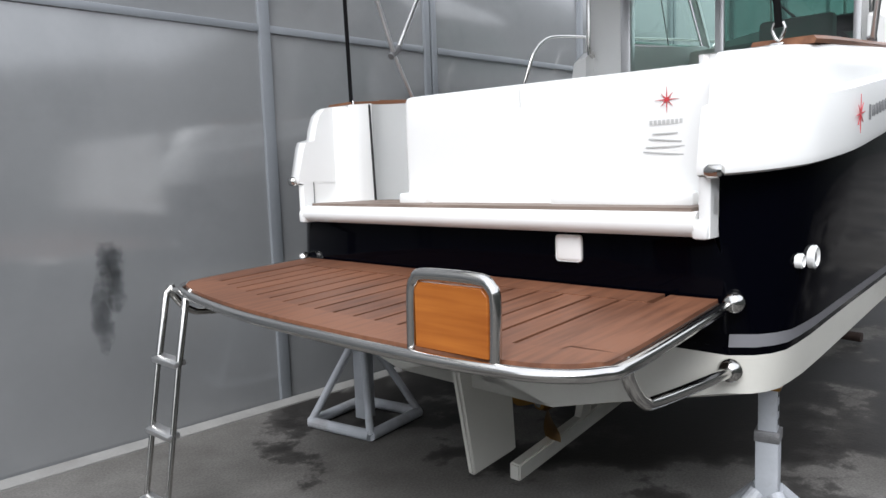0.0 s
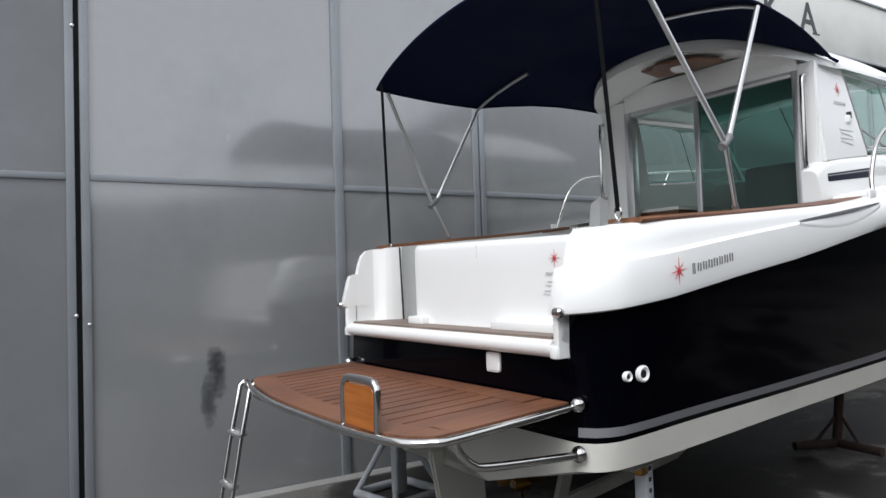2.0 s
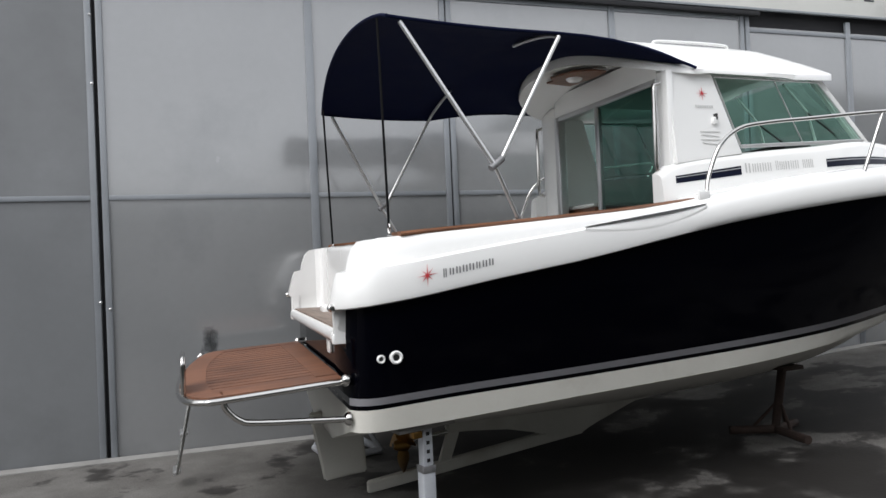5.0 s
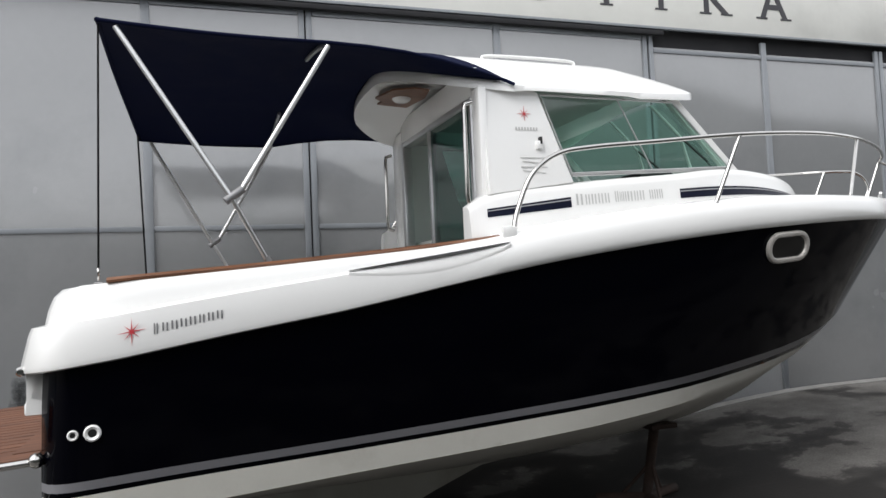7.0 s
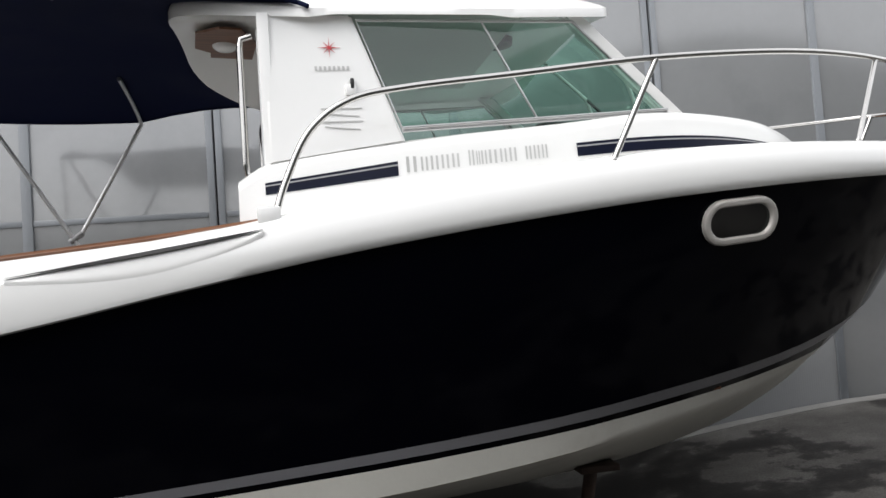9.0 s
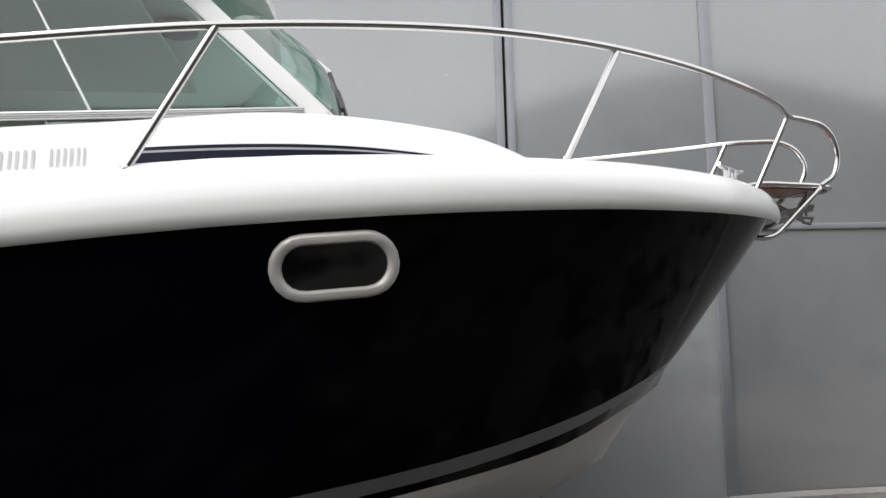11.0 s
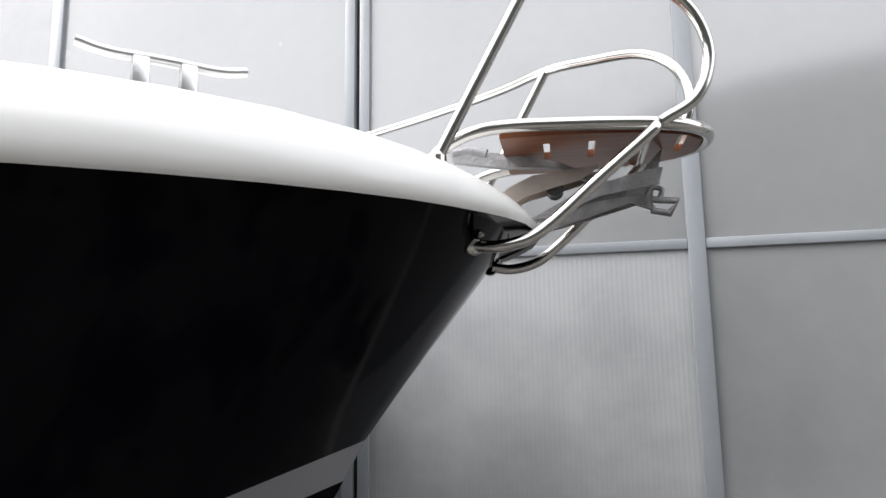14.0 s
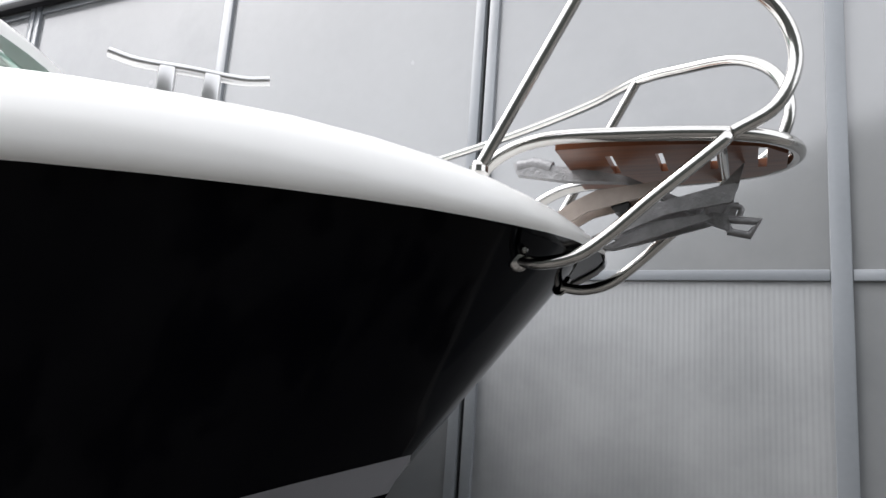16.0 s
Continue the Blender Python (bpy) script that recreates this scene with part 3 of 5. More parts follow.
RISE = interp([(2.0, .20), (2.4, .19), (3.64, .20), (5, .164), (5.6, .147), (5.9, .128), (6.1, .094), (6.2, .062), (6.26, .03), (6.285, .006)])
INNER = interp([(0, 1.0), (.12, .93), (.28, .872), (.31, .89), (.36, .96), (.6, 1.02), (2.3, 1.07)])


def gunwale(s):
    """Points of the moulding's section, from under its lip to the inboard edge; the section turns with the rounded quarter."""
    u, w, z = KNUCKLE(s)
    f = min(max((u - 1.7) / 0.7, 0), 1)
    f = f * f * (3 - 2 * f)
    zt, zc, vi = TOPZ(u), CREASE(u), INNER(u)
    p0, p1 = KNUCKLE(max(0, s - .004)), KNUCKLE(min(1, s + .004))
    ln = math.hypot(p1[0] - p0[0], p1[1] - p0[1])
    nu, nw = (-(p1[1] - p0[1]) / ln, (p1[0] - p0[0]) / ln) if u < .6 else (0, 1)
    k = -nu if nu < 0 else 0
    cr = 0.030 * (1 - min(u / 1.4, 1)) + 0.010
    steps = [(-.018, z - .002), (0, z - .010), (.018, z - .004), (.024, z + .018), (.016 - .030 * k, zc - .035), (.012 - .040 * k, zc - .004), (-.005 - cr - .04 * k, zc + .008), (-.010 - cr - .05 * k, zc + .4 * (zt - zc)), (-.019 - cr - .068 * k, zc + .75 * (zt - zc)), (-.036 - cr - .09 * k, zc + .95 * (zt - zc)), (-.07 - cr - .11 * k, zt)]
    h = RISE(u)
    q = min(1.0, w / 0.3)
    fwd = [(w - .018, z - .002), (w - .002, z - .010), (w + .011, z - .004), (w + .022, z + .13 * h), (w + .022, z + .36 * h), (w + .013, z + .58 * h), (w + .001, z + .74 * h), (w - .016 * q, z + .87 * h), (w - .043 * q, z + .96 * h), (w - .09 * q, z + h), (w - .26 * q, z + h + .012 * q)]
    ub = u - .06 * max(0, 1 - u / .35)
    out = []
    for (d, b), (c, e) in zip(steps, fwd):
        a = max(w + nw * d * (.3 + .7 * min(1, u / .15)), vi + .002)
        out.append((ub + nu * d * (1 - f), max(0, a + (c - a) * f) if w > 0.001 else 0, b + (e - b) * f))
    x, a, b = out[-1]
    out.append((x, a + (min(a, vi) - a) * (1 - f), b))
    return u, out


DECKS = sorted(set(STEPS + [.003, .0095, .017, .028, .045, .07] + [.33 + .012 * i for i in range(8)]))
bm = bmesh.new()
for sg in (-1, 1):
    rows = []
    for s in DECKS:
        u, prof = gunwale(s)
        tip = 0.012 if s > 0.999 else 0
        rows.append([(x + tip, sg * a, b) for x, a, b in prof])
    vs = grid(bm, rows)
    # aft end of the bulwark
    u, prof = gunwale(0)
    xt, at, zt = prof[-1]
    cut = lambda x: sg * (1.008 - (x + .06) * (1.008 - at) / (xt + .06))
    ends = [(-.06, 1.05, 1.18)] + prof
    grid(bm, [[(x, sg * a, b), (x + .004, cut(x), b)] for x, a, b in prof])
    grid(bm, [[(x + .004, cut(x), b), (xt, sg * at, b)] for x, a, b in prof])
    grid(bm, [[(-.056, sg * 1.008, z), (xt, sg * at, z)] for z in (1.2, prof[0][2])])
    grid(bm, [[(-.06, sg * 1.045, z), (-.064, sg * 1.02, z), (-.056, sg * 1.008, z)] for z in (1.17, 1.352)])
    grid(bm, [[(-.06, sg * 1.045, z), (.04, sg * 1.045, z)] for z in (1.17, 1.352)])
    # inner faces of the cockpit
    rows = []
    for s in [x for x in DECKS if x * 6.285 < 2.32]:
        u, prof = gunwale(s)
        x, a, b = prof[-1]
        rows.append([(x, sg * a, b), (x, sg * a, b - .03), (x, sg * a, 1.5), (x, sg * a, 1.08 if u > .2 else 1.18)])
    grid(bm, rows)
# underside of the lip at the bow
rows = []
for s in [x for x in DECKS if x * 6.285 > 5.2]:
    u, prof = gunwale(s)
    rows.append([(u, q * prof[0][1], prof[0][2] + .004) for q in (-1, 0, 1)])
lip = rows
# foredeck
rows = []
for s in [x for x in DECKS if x * 6.285 > 2.2]:
    u, prof = gunwale(s)
    x, v, z = prof[-1]
    rows.append([(u, v * k, z + .05 * (1 - k * k) * min(1, v / .5)) for k in (-1, -.85, -.5, 0, .5, .85, 1)])
grid(bm, [r for r in rows if r[0][0] > 4.0])
for sg in (-1, 1):
    grid(bm, [[(x, sg * v, z) for x, v, z in ((r[0][0], -r[0][1], r[0][2]), (r[0][0], -r[0][1] - .12, r[0][2] + .004))] for r in rows if r[0][0] < 4.2])
part("deck_moulding", bm, GEL, boat, "white gelcoat deck and bulwarks", angle=48)
bm = bmesh.new()
grid(bm, lip)
part("lip_underside", bm, NAVY, boat)

# scooped grip under the side deck step
for sg in (-1, 1):
    bm = bmesh.new()
    rows, slit = [], []
    for k in range(21):
        t = k / 20
        u = 1.36 + 0.86 * t
        s = u / 6.285
        pu, prof = gunwale(s)
        w = KNUCKLE(s)[1]
        zu = 1.752 + (1.872 - 1.752) * t
        dip = 0.075 * math.sin(math.pi * t) ** 0.8 * (0.75 + 0.5 * t)
        g = math.sin(math.pi * t)
        rows.append([(u, sg * (w + .004), zu + .004), (u, sg * (w + .013), zu - .3 * dip), (u, sg * (w + .0165 + .002 * g), zu - dip * .75), (u, sg * (w + .0175 + .0015 * g), zu - dip), (u, sg * (w + .012), zu - dip - .02)])
        slit.append([(u, sg * (w + .006), zu + .008), (u, sg * (w + .018 + .002 * g), zu + .005 - .012 * g * (.5 + .8 * t))])
    grid(bm, rows)
    part("grip_scoop", bm, GEL, boat, angle=60)
    # black strip laid in to draw the shade inside the grip's slit
    bm = bmesh.new()
    grid(bm, slit)
    bmesh.ops.solidify(bm, geom=bm.faces[:], thickness=0.01)
    part("grip_shadow_gap", bm, BLACK, boat)

# teak capping on the bulwarks
for sg in (-1, 1):
    bm = bmesh.new()
    rows = []
    for k in range(25):
        u = 0.29 + (2.20 - 0.29) * k / 24
        w, z, vi = KNUCKLE(u / 6.285)[1], TOPZ(u), INNER(u)
        o, i = w - .085, max(vi, w - .25) - .012
        o += .012
        rows.append([(u, sg * o, z - .004), (u, sg * (o + .006), z + .008), (u, sg * (o - .004), z + .02), (u, sg * (i + .005), z + .022), (u, sg * i, z + .012), (u, sg * i, z - .004)])
    vs = grid(bm, rows, close=True)
    cap(bm, vs[0])
    cap(bm, vs[-1])
    part("teak_capping", bm, TEAK_DARK, boat, "oiled teak capping rail", angle=50)

# transom step, its nosing, the aft bench wall and cockpit floor
bm = bmesh.new()
rows = []
for k in range(17):
    v = -1.0 + 2.0 * k / 16
    rows.append([(.02, v, 1.165), (-.055, v, 1.172), (-.075, v, 1.20), (-.07, v, 1.232), (-.05, v, 1.247), (.40, v, 1.247)])
grid(bm, rows)
for v in (-1.0, 1.0):
    ring = [bm.verts.new(p) for p in [(.02, v, 1.165), (-.055, v, 1.172), (-.075, v, 1.20), (-.07, v, 1.232), (-.05, v, 1.247), (.1, v, 1.247)]]
    cap(bm, ring)
part("transom_step", bm, GEL, boat, angle=60)
step = part("step_pad", sheet(bmesh.new(), [(-.042, -.978, 1.247), (.20, -.978, 1.247), (.34, .80, 1.247), (.26, .88, 1.247), (.06, .968, 1.247), (-.042, .968, 1.247)], 0.012, (0, 0, 1)), TEAK_GREY, boat, "teak laid step pad")
for v in (-1.0, 1.0):
    part("step_cheek", box(bmesh.new(), -.072, .06, min(v * 1.042, v * .99), max(v * 1.042, v * .99), 1.165, 1.225, .012), GEL, boat)
bm = bmesh.new()
face = interp([(-1.045, -.03), (-1.02, .03), (-.98, .09), (-.92, .135), (-.85, .155), (-.75, .158), (-.2, .142), (.30, .142), (.46, .15), (.485, .166)])
rows = []
for v in (-1.045, -1.035, -1.02, -1.0, -.98, -.95, -.92, -.88, -.85, -.8, -.6, -.4, -.2, 0, .15, .3, .4, .45, .468, .48, .485):
    uf, top = face(v), 1.712 + .022 * (v + 1) / 1.5
    lean = max(0.0, .155 - uf) if v < -.8 else 0.0
    at = lambda z: uf + lean * min(1.0, max(0.0, (z - 1.33) / .30)) ** .8
    prof = [(-.012, 1.245), (-.006, 1.27), (0, 1.32), (0, 1.38), (0, 1.44), (0, 1.5), (0, 1.58), (0, top - .04), (.004, top - .02), (.013, top - .006), (.03, top)]
    rows.append([(at(z) + d, v, z) for d, z in prof] + [(.50, v, top), (.52, v, top - .02), (.52, v, 1.05)])
vs = grid(bm, rows)
cap(bm, vs[0])
cap(bm, vs[-1])
bench = part("aft_bench", bm, GEL, boat, "white moulded bench back at the transom", angle=50)
part("moulded_foot", box(bmesh.new(), .085, .19, -.93, -.37, 1.246, 1.302, .012), GEL, bench)
part("moulded_foot", box(bmesh.new(), .085, .2, .30, .47, 1.246, 1.302, .012), GEL, bench)
part("bench_joint", box(bmesh.new(), .1395, .143, -.1995, -.198, 1.63, 1.70), PALE_PRINT, bench)
part("cockpit_floor", box(bmesh.new(), .40, 2.30, -1.05, 1.05, 1.05, 1.09), FLOOR, boat)
part("bulwark_gap", sheet(bmesh.new(), [(.272, .872, 1.742), (.280, .870, 1.742), (.296, .868, 1.25), (.286, .870, 1.25)], .006, (0, -1, 0)), BLACK, boat, "dark gap beside the side gate")
# strakes and fittings at the stern corners
for sg in (-1, 1):
    bm = turned(bmesh.new(), [(0, 0), (.014, .003), (.022, .015), (.022, .045), (.014, .055), (0, .058)], pose(-.075, sg * 1.06 + .028, 1.368, 90, 0, 0), 14)
    part("corner_fitting", bm, STEEL, boat, "chrome strake end")

# ---- transom plate and side outlets ----
part("transom_socket", box(bmesh.new(), -.018, .0, -.568, -.46, 1.062, 1.158, .014, seg=3), GEL, boat, "white square shore power socket")
for u, z, r in ((.146, 1.091, .023), (.225, 1.096, .036)):
    w = between(STRIPE, HULL_TOP, (z - .88) / .50)(u / 6.1)[1]
    o = part("skin_fitting", turned(bmesh.new(), [(r * .45, -.004), (r * .5, .004), (r * .8, .012), (r, .007), (r, -.01)], pose(u, -w - .004, z, 90, 0, 0), 22), GEL, boat, "white round skin fitting")
    part("outlet_hole", turned(bmesh.new(), [(0, 0), (r * .48, 0), (r * .48, .005), (0, .005)], pose(u, -w - .004, z, 90, 0, 0), 16), BLACK, o)
# porthole
def capsule(hw, hh, n=10):
    pts = []
    for c, a0 in ((hw - hh, -90), (-(hw - hh), 90)):
        for k in range(n + 1):
            a = radians(a0 + 180 * k / n)
            pts.append((c + hh * math.cos(a), hh * math.sin(a)))
    return pts


for sg in (-1, 1):
    u0, z0 = 4.18, 1.813
    f0 = .845
    a, b = between(STRIPE, HULL_TOP, f0)(4.0 / 6.25), between(STRIPE, HULL_TOP, f0)(4.36 / 6.25)
    tl = math.atan2(b[1] - a[1], b[0] - a[0])
    wp = between(STRIPE, HULL_TOP, f0)(4.18 / 6.25)[1]
    m = Matrix.Translation((u0, sg * (wp + .004), z0)) @ Matrix.Rotation(sg * tl, 4, "Z") @ Matrix.Rotation(radians(4.0), 4, "Y").inverted() @ Matrix.Rotation(radians(sg * -13), 4, "X")
    bm = bmesh.new()
    rows = []
    for k in range(len(capsule(.1, .05))):
        ring = []
        for hw, hh, o in ((.189, .099, -.006), (.186, .096, .014), (.177, .088, .019), (.160, .071, .016), (.152, .065, .004), (.150, .064, -.02)):
            x, z = capsule(hw, hh)[k]
            ring.append(m @ Vector((x, sg * o, z)))
        rows.append(ring)
    rows.append(rows[0])
    grid(bm, rows)
    port = part("porthole", bm, PORT_RIM, boat, "oblong porthole with a grey metal rim", angle=50)
    bm = bmesh.new()
    bm.faces.new([bm.verts.new(m @ Vector((x, sg * .003, z))) for x, z in capsule(.153, .066)])
    part("glazing", bm, PORT_GLASS, port)

# ---- swim platform with its rails, fender board and ladder ----
PZ = 0.975
outline = [(-.03, -1.06), (-.74, -1.085), (-.84, -1.06), (-.905, -.99), (-.945, -.86), (-.965, -.6), (-.955, -.2), (-.92, .25), (-.845, .65), (-.765, .92), (-.71, .99), (-.63, 1.03), (-.03, 1.04)]
edge = smooth_line([(x, y, PZ) for x, y in outline], 4)
bm = sheet(bmesh.new(), [(p.x, p.y, PZ - .03) for p in edge], 0.024, (0, 0, 1))
plat = part("swim_platform", bm, SLOT, boat, "teak slatted swim platform with a steel rim")


def rim_x(v):
    """How far aft the platform reaches at this breadth."""
    best = -.65
    for a, b in zip(edge, edge[1:]):
        if min(a.y, b.y) <= v <= max(a.y, b.y) and abs(b.y - a.y) > 1e-6 and a.x < -.6:
            best = min(best, a.x + (b.x - a.x) * (v - a.y) / (b.y - a.y))
    return best


BORD = 0.155
def plank(pts, thick=0.016):
    bm = sheet(bmesh.new(), pts, thick, (0, 0, 1))
    return part("plank", bm, TEAK, plat)


# frame planks round the edge
zb = PZ - .010


def inset(d):
    out = []
    for i, p in enumerate(edge):
        q = edge[min(i + 1, len(edge) - 1)] - edge[max(i - 1, 0)]
        nrm = Vector((-q.y, q.x, 0)).normalized()
        if nrm.dot(Vector((-.4, 0, PZ)) - p) < 0:
            nrm = -nrm
        out.append((min(p.x + nrm.x * d, -.03), p.y + nrm.y * d, zb))
    return out


o_edge, i_edge = inset(.004), inset(BORD)
cuts = [0, 8, 20, 30, 40, len(edge) - 1]
for a, b in zip(cuts, cuts[1:]):
    plank(o_edge[a:b + 1] + i_edge[a:b + 1][::-1])


def rim_in(v):
    best = -.5
    for a, b in zip(i_edge, i_edge[1:]):
        if min(a[1], b[1]) <= v <= max(a[1], b[1]) and abs(b[1] - a[1]) > 1e-6 and a[0] < -.3:
            best = min(best, a[0] + (b[0] - a[0]) * (v - a[1]) / (b[1] - a[1]))
    return best


plank([(-.03, -.886, zb), (-.17, -.886, zb), (-.17, .876, zb), (-.03, .876, zb)])
N = 17
for k in range(N):
    a, b = -.90 + 1.77 * k / N, -.90 + 1.77 * (k + 1) / N
    lo, hi = a + (.0065 if k else -.04), b - (.0065 if k < N - 1 else -.03)
    plank([(-.165, lo, zb), (-.165, hi, zb), (rim_in(b) - .01, hi, zb), (rim_in(a) - .01, lo, zb)], 0.0135)
rail_pts = [(.0, -1.085, PZ - .01), (-.72, -1.105, PZ - .015), (-.85, -1.08, PZ - .015), (-.925, -1.0, PZ - .015), (-.965, -.86, PZ - .015), (-.985, -.6, PZ - .015), (-.975, -.2, PZ - .015), (-.94, .25, PZ - .015), (-.865, .65, PZ - .015), (-.785, .93, PZ - .015), (-.725, 1.005, PZ - .015), (-.635, 1.05, PZ - .015), (.0, 1.06, PZ - .01)]
part("rim_tube", tube(bmesh.new(), rail_pts, .017, 12, True), STEEL, plat, "bent steel tube rim")
for sg in (-1, 1):
    part("end_ball", turned(bmesh.new(), [(.034 * math.sin(math.pi * k / 10), -.034 * math.cos(math.pi * k / 10)) for k in range(11)], pose(-.015, sg * 1.10, PZ + .002), 16), STEEL, plat)
    br = [(-.66, sg * 1.09, PZ - .03), (-.645, sg * 1.09, .89), (-.58, sg * 1.09, .825), (-.48, sg * 1.09, .80), (-.02, sg * 1.09, .765)]
    part("brace", tube(bmesh.new(), br, .017, 12, True), STEEL, plat)
    part("brace_foot", turned(bmesh.new(), [(.038, 0), (.038, .008), (.034, .02), (.026, .03), (.014, .036), (0, .038)], pose(.0, sg * 1.085, .765, 0, -90, 0), 16), STEEL, plat)
# upright hoop with a varnished board
hoop = [(-.955, -.635, PZ - .01), (-.955, -.640, PZ + .14), (-.955, -.655, PZ + .178), (-.955, -.69, PZ + .195), (-.955, -.88, PZ + .195), (-.955, -.925, PZ + .18), (-.955, -.94, PZ + .14), (-.955, -.935, PZ - .01)]
hp = part("hoop", tube(bmesh.new(), hoop, .0165, 12, True), STEEL, plat, "steel hoop at the platform edge")
bm = bmesh.new()
sheet(bm, [(-.963, -.655, PZ + .004), (-.963, -.657, PZ + .155), (-.963, -.675, PZ + .175), (-.963, -.90, PZ + .175), (-.963, -.92, PZ + .155), (-.963, -.918, PZ + .004)], .018, (1, 0, 0))
bmesh.ops.bevel(bm, geom=bm.edges[:], offset=.003, segments=1, affect="EDGES")
part("hoop_board", bm, VARNISH, hp, "orange varnished wooden board")
for ob in (plat, *plat.children_recursive):
    if ob.name.startswith("brace") or ob.name.startswith("end_ball"):
        continue
    for vtx in ob.data.vertices:
        if ob.name.startswith("hoop"):
            vtx.co.y = -.575 + (vtx.co.y + .635) * .918
        vtx.co.x *= .885
        vtx.co.z += .045 * vtx.co.x + .005
# telescopic ladder folded down at the corner
ladder = part("boarding_ladder", tube(bmesh.new(), [(-.70, 1.0, .935), (-.70, .83, .93)], .013), STEEL, boat, "steel boarding ladder hanging from the platform")
for y0, y1 in ((1.0, .935), (.835, .76)):
    part("ladder_rail", tube(bmesh.new(), [(-.70, y0, .945), (-.725, y0, .925), (-.79, y0 + (y1 - y0) * .35, .66)], .0145, 10), STEEL, ladder)
    part("ladder_rail", tube(bmesh.new(), [(-.79, y0 + (y1 - y0) * .35, .67), (-.91, y1, .10)], .0115, 10), STEEL, ladder)
for z, x, y in ((.665, -.79, .893), (.385, -.85, .87), (.115, -.91, .848)):
    bm = box(bmesh.new(), -.028, .028, -.095, .095, -.012, .012, .006, pose(x, y, z, 0, -12, 0))
    part("rung", bm, ALU, ladder, "pale ladder tread")

# mooring line coiled under the platform
part("hanging_hose", tube(bmesh.new(), [(-.50, .50, .93), (-.49, .42, .885), (-.48, .30, .87), (-.46, .16, .885), (-.40, .05, .93)], .012, 8, True), BLACK, boat)

# ---- cabin trunk (lower coachroof) ----
BASEW = interp([(2.12, 1.095), (3.0, 1.10), (3.6, 1.065), (4.2, .965), (4.7, .80), (5.1, .55), (5.4, .25)])
TRZ = interp([(2.12, 2.10), (2.17, 2.14), (2.3, 2.185), (2.8, 2.245), (3.5, 2.305), (4.1, 2.362), (4.6, 2.345), (5.0, 2.275), (5.4, 2.16)])


def side(v, u=2.5):
    """The wheelhouse stands off centre, leaving a walkway to port; the foredeck is even."""
    f = min(max((5.0 - u) / 1.2, 0), 1)
    return v * (1 - .147 * f) - .15 * f


def shifted(ob):
    for vtx in ob.data.vertices:
        vtx.co.y = side(vtx.co.y, vtx.co.x)
    return ob


def deck_z(u):
    return KNUCKLE(u / 6.285)[2] + RISE(u)


bm = bmesh.new()
rows = []
for k in range(26):
    u = 4.15 + 1.25 * k / 25
    w, t, d = BASEW(u), TRZ(u), deck_z(u) - .05
    c = .10 * min(1, w / .8)
    half = [(w + .012, d), (w + .004, d + .06), (w - .016, max(t - .05, d + .07)), (w - .028, max(t - .018, d + .08)), (w - .06, t), (w - .13, t + .012)]
    half += [(w * q, t + .012 + c * (1 - (q / .86) ** 2)) for q in (.6, .3)]
    rows.append([(u, -max(a, 0), b) for a, b in half] + [(u, 0, t + .012 + c)] + [(u, max(a, 0), b) for a, b in half[::-1]])
vs = grid(bm, rows)
cap(bm, vs[0])
cap(bm, vs[-1])
cabin = shifted(part("cabin", bm, GEL, boat, "white wheelhouse cabin with green tinted windows", angle=50))
for sg in (-1, 1):
    bm = bmesh.new()
    rows = []
    for k in range(26):
        u = 2.12 + (4.25 - 2.12) * k / 25
        w, t, d = BASEW(u), TRZ(u), deck_z(u) - .05
        e = .02 if k else 0.03
        rows.append([(u, sg * (w + .012), d), (u, sg * (w + .004), d + .06), (u, sg * (w - .016), t - .05), (u, sg * (w - .028), t - .018), (u, sg * (w - .06), t), (u, sg * (w - .13), t + .006), (u, sg * (w - .13), d)])
    vs = grid(bm, rows)
    cap(bm, vs[0])
    cap(bm, vs[-1])
    part("coaming", bm, GEL, cabin, angle=50)


def side_strip(u0, u1, z0, z1, off, sg, n=20, taper=None):
    """A thin decal that follows the trunk side."""
    bm = bmesh.new()
    rows = []
    for k in range(n + 1):
        t = k / n
        u = u0 + (u1 - u0) * t
        lo, hi = z0(t), z1(t)
        r = []
        for z in (lo, hi):
            d, tp, w = deck_z(u) + .01, TRZ(u) - .05, BASEW(u)
            f = (z - d) / (tp - d)
            r.append((u, sg * (w + .004 - .02 * f + off), z))
        rows.append(r)
    grid(bm, rows)
    return bm


for sg in (-1, 1):
    for u0, u1, lo, hi in ((2.225, 2.765, (2.037, 2.093), (2.085, 2.154)), (3.566, 4.93, (2.150, 2.196), (2.210, 2.206))):
        f0 = lambda t, lo=lo: lo[0] + (lo[1] - lo[0]) * t + (.016 * math.sin(math.pi * t) if u0 > 3 else 0)
        f1 = lambda t, hi=hi: hi[0] + (hi[1] - hi[0]) * t + (.036 * math.sin(math.pi * t) if u0 > 3 else 0)
        part("trim_stripe", side_strip(u0, u1, f0, f1, .003, sg), NAVY_TAPE, cabin, "navy stripe with a pale pinstripe")
        part("pinstripe", side_strip(u0, u1, lambda t: f0(t) + .68 * (f1(t) - f0(t)), lambda t: f0(t) + .80 * (f1(t) - f0(t)), .0045, sg), GREY_PRINT, cabin)
    # unlettered name in grey bars
    u = 2.80
    for k, wd in enumerate((.062, .042, .046, .046, .044, 0, .034, .022, .034, .05, .042, .046, 0, .038, .038, .036)):
        if wd:
            t = (u - 2.78) / .78
            z = 2.104 + .055 * t
            hh = .066 if k not in (0, 6) else .074
            for o in (0, wd * .48):
                part("name_bar", side_strip(u + o, u + o + wd * .2, lambda q: z, lambda q: z + hh * .9, .003, sg, 2), PALE_PRINT, cabin, "pale grey printed bar")
        u += wd if wd else .028

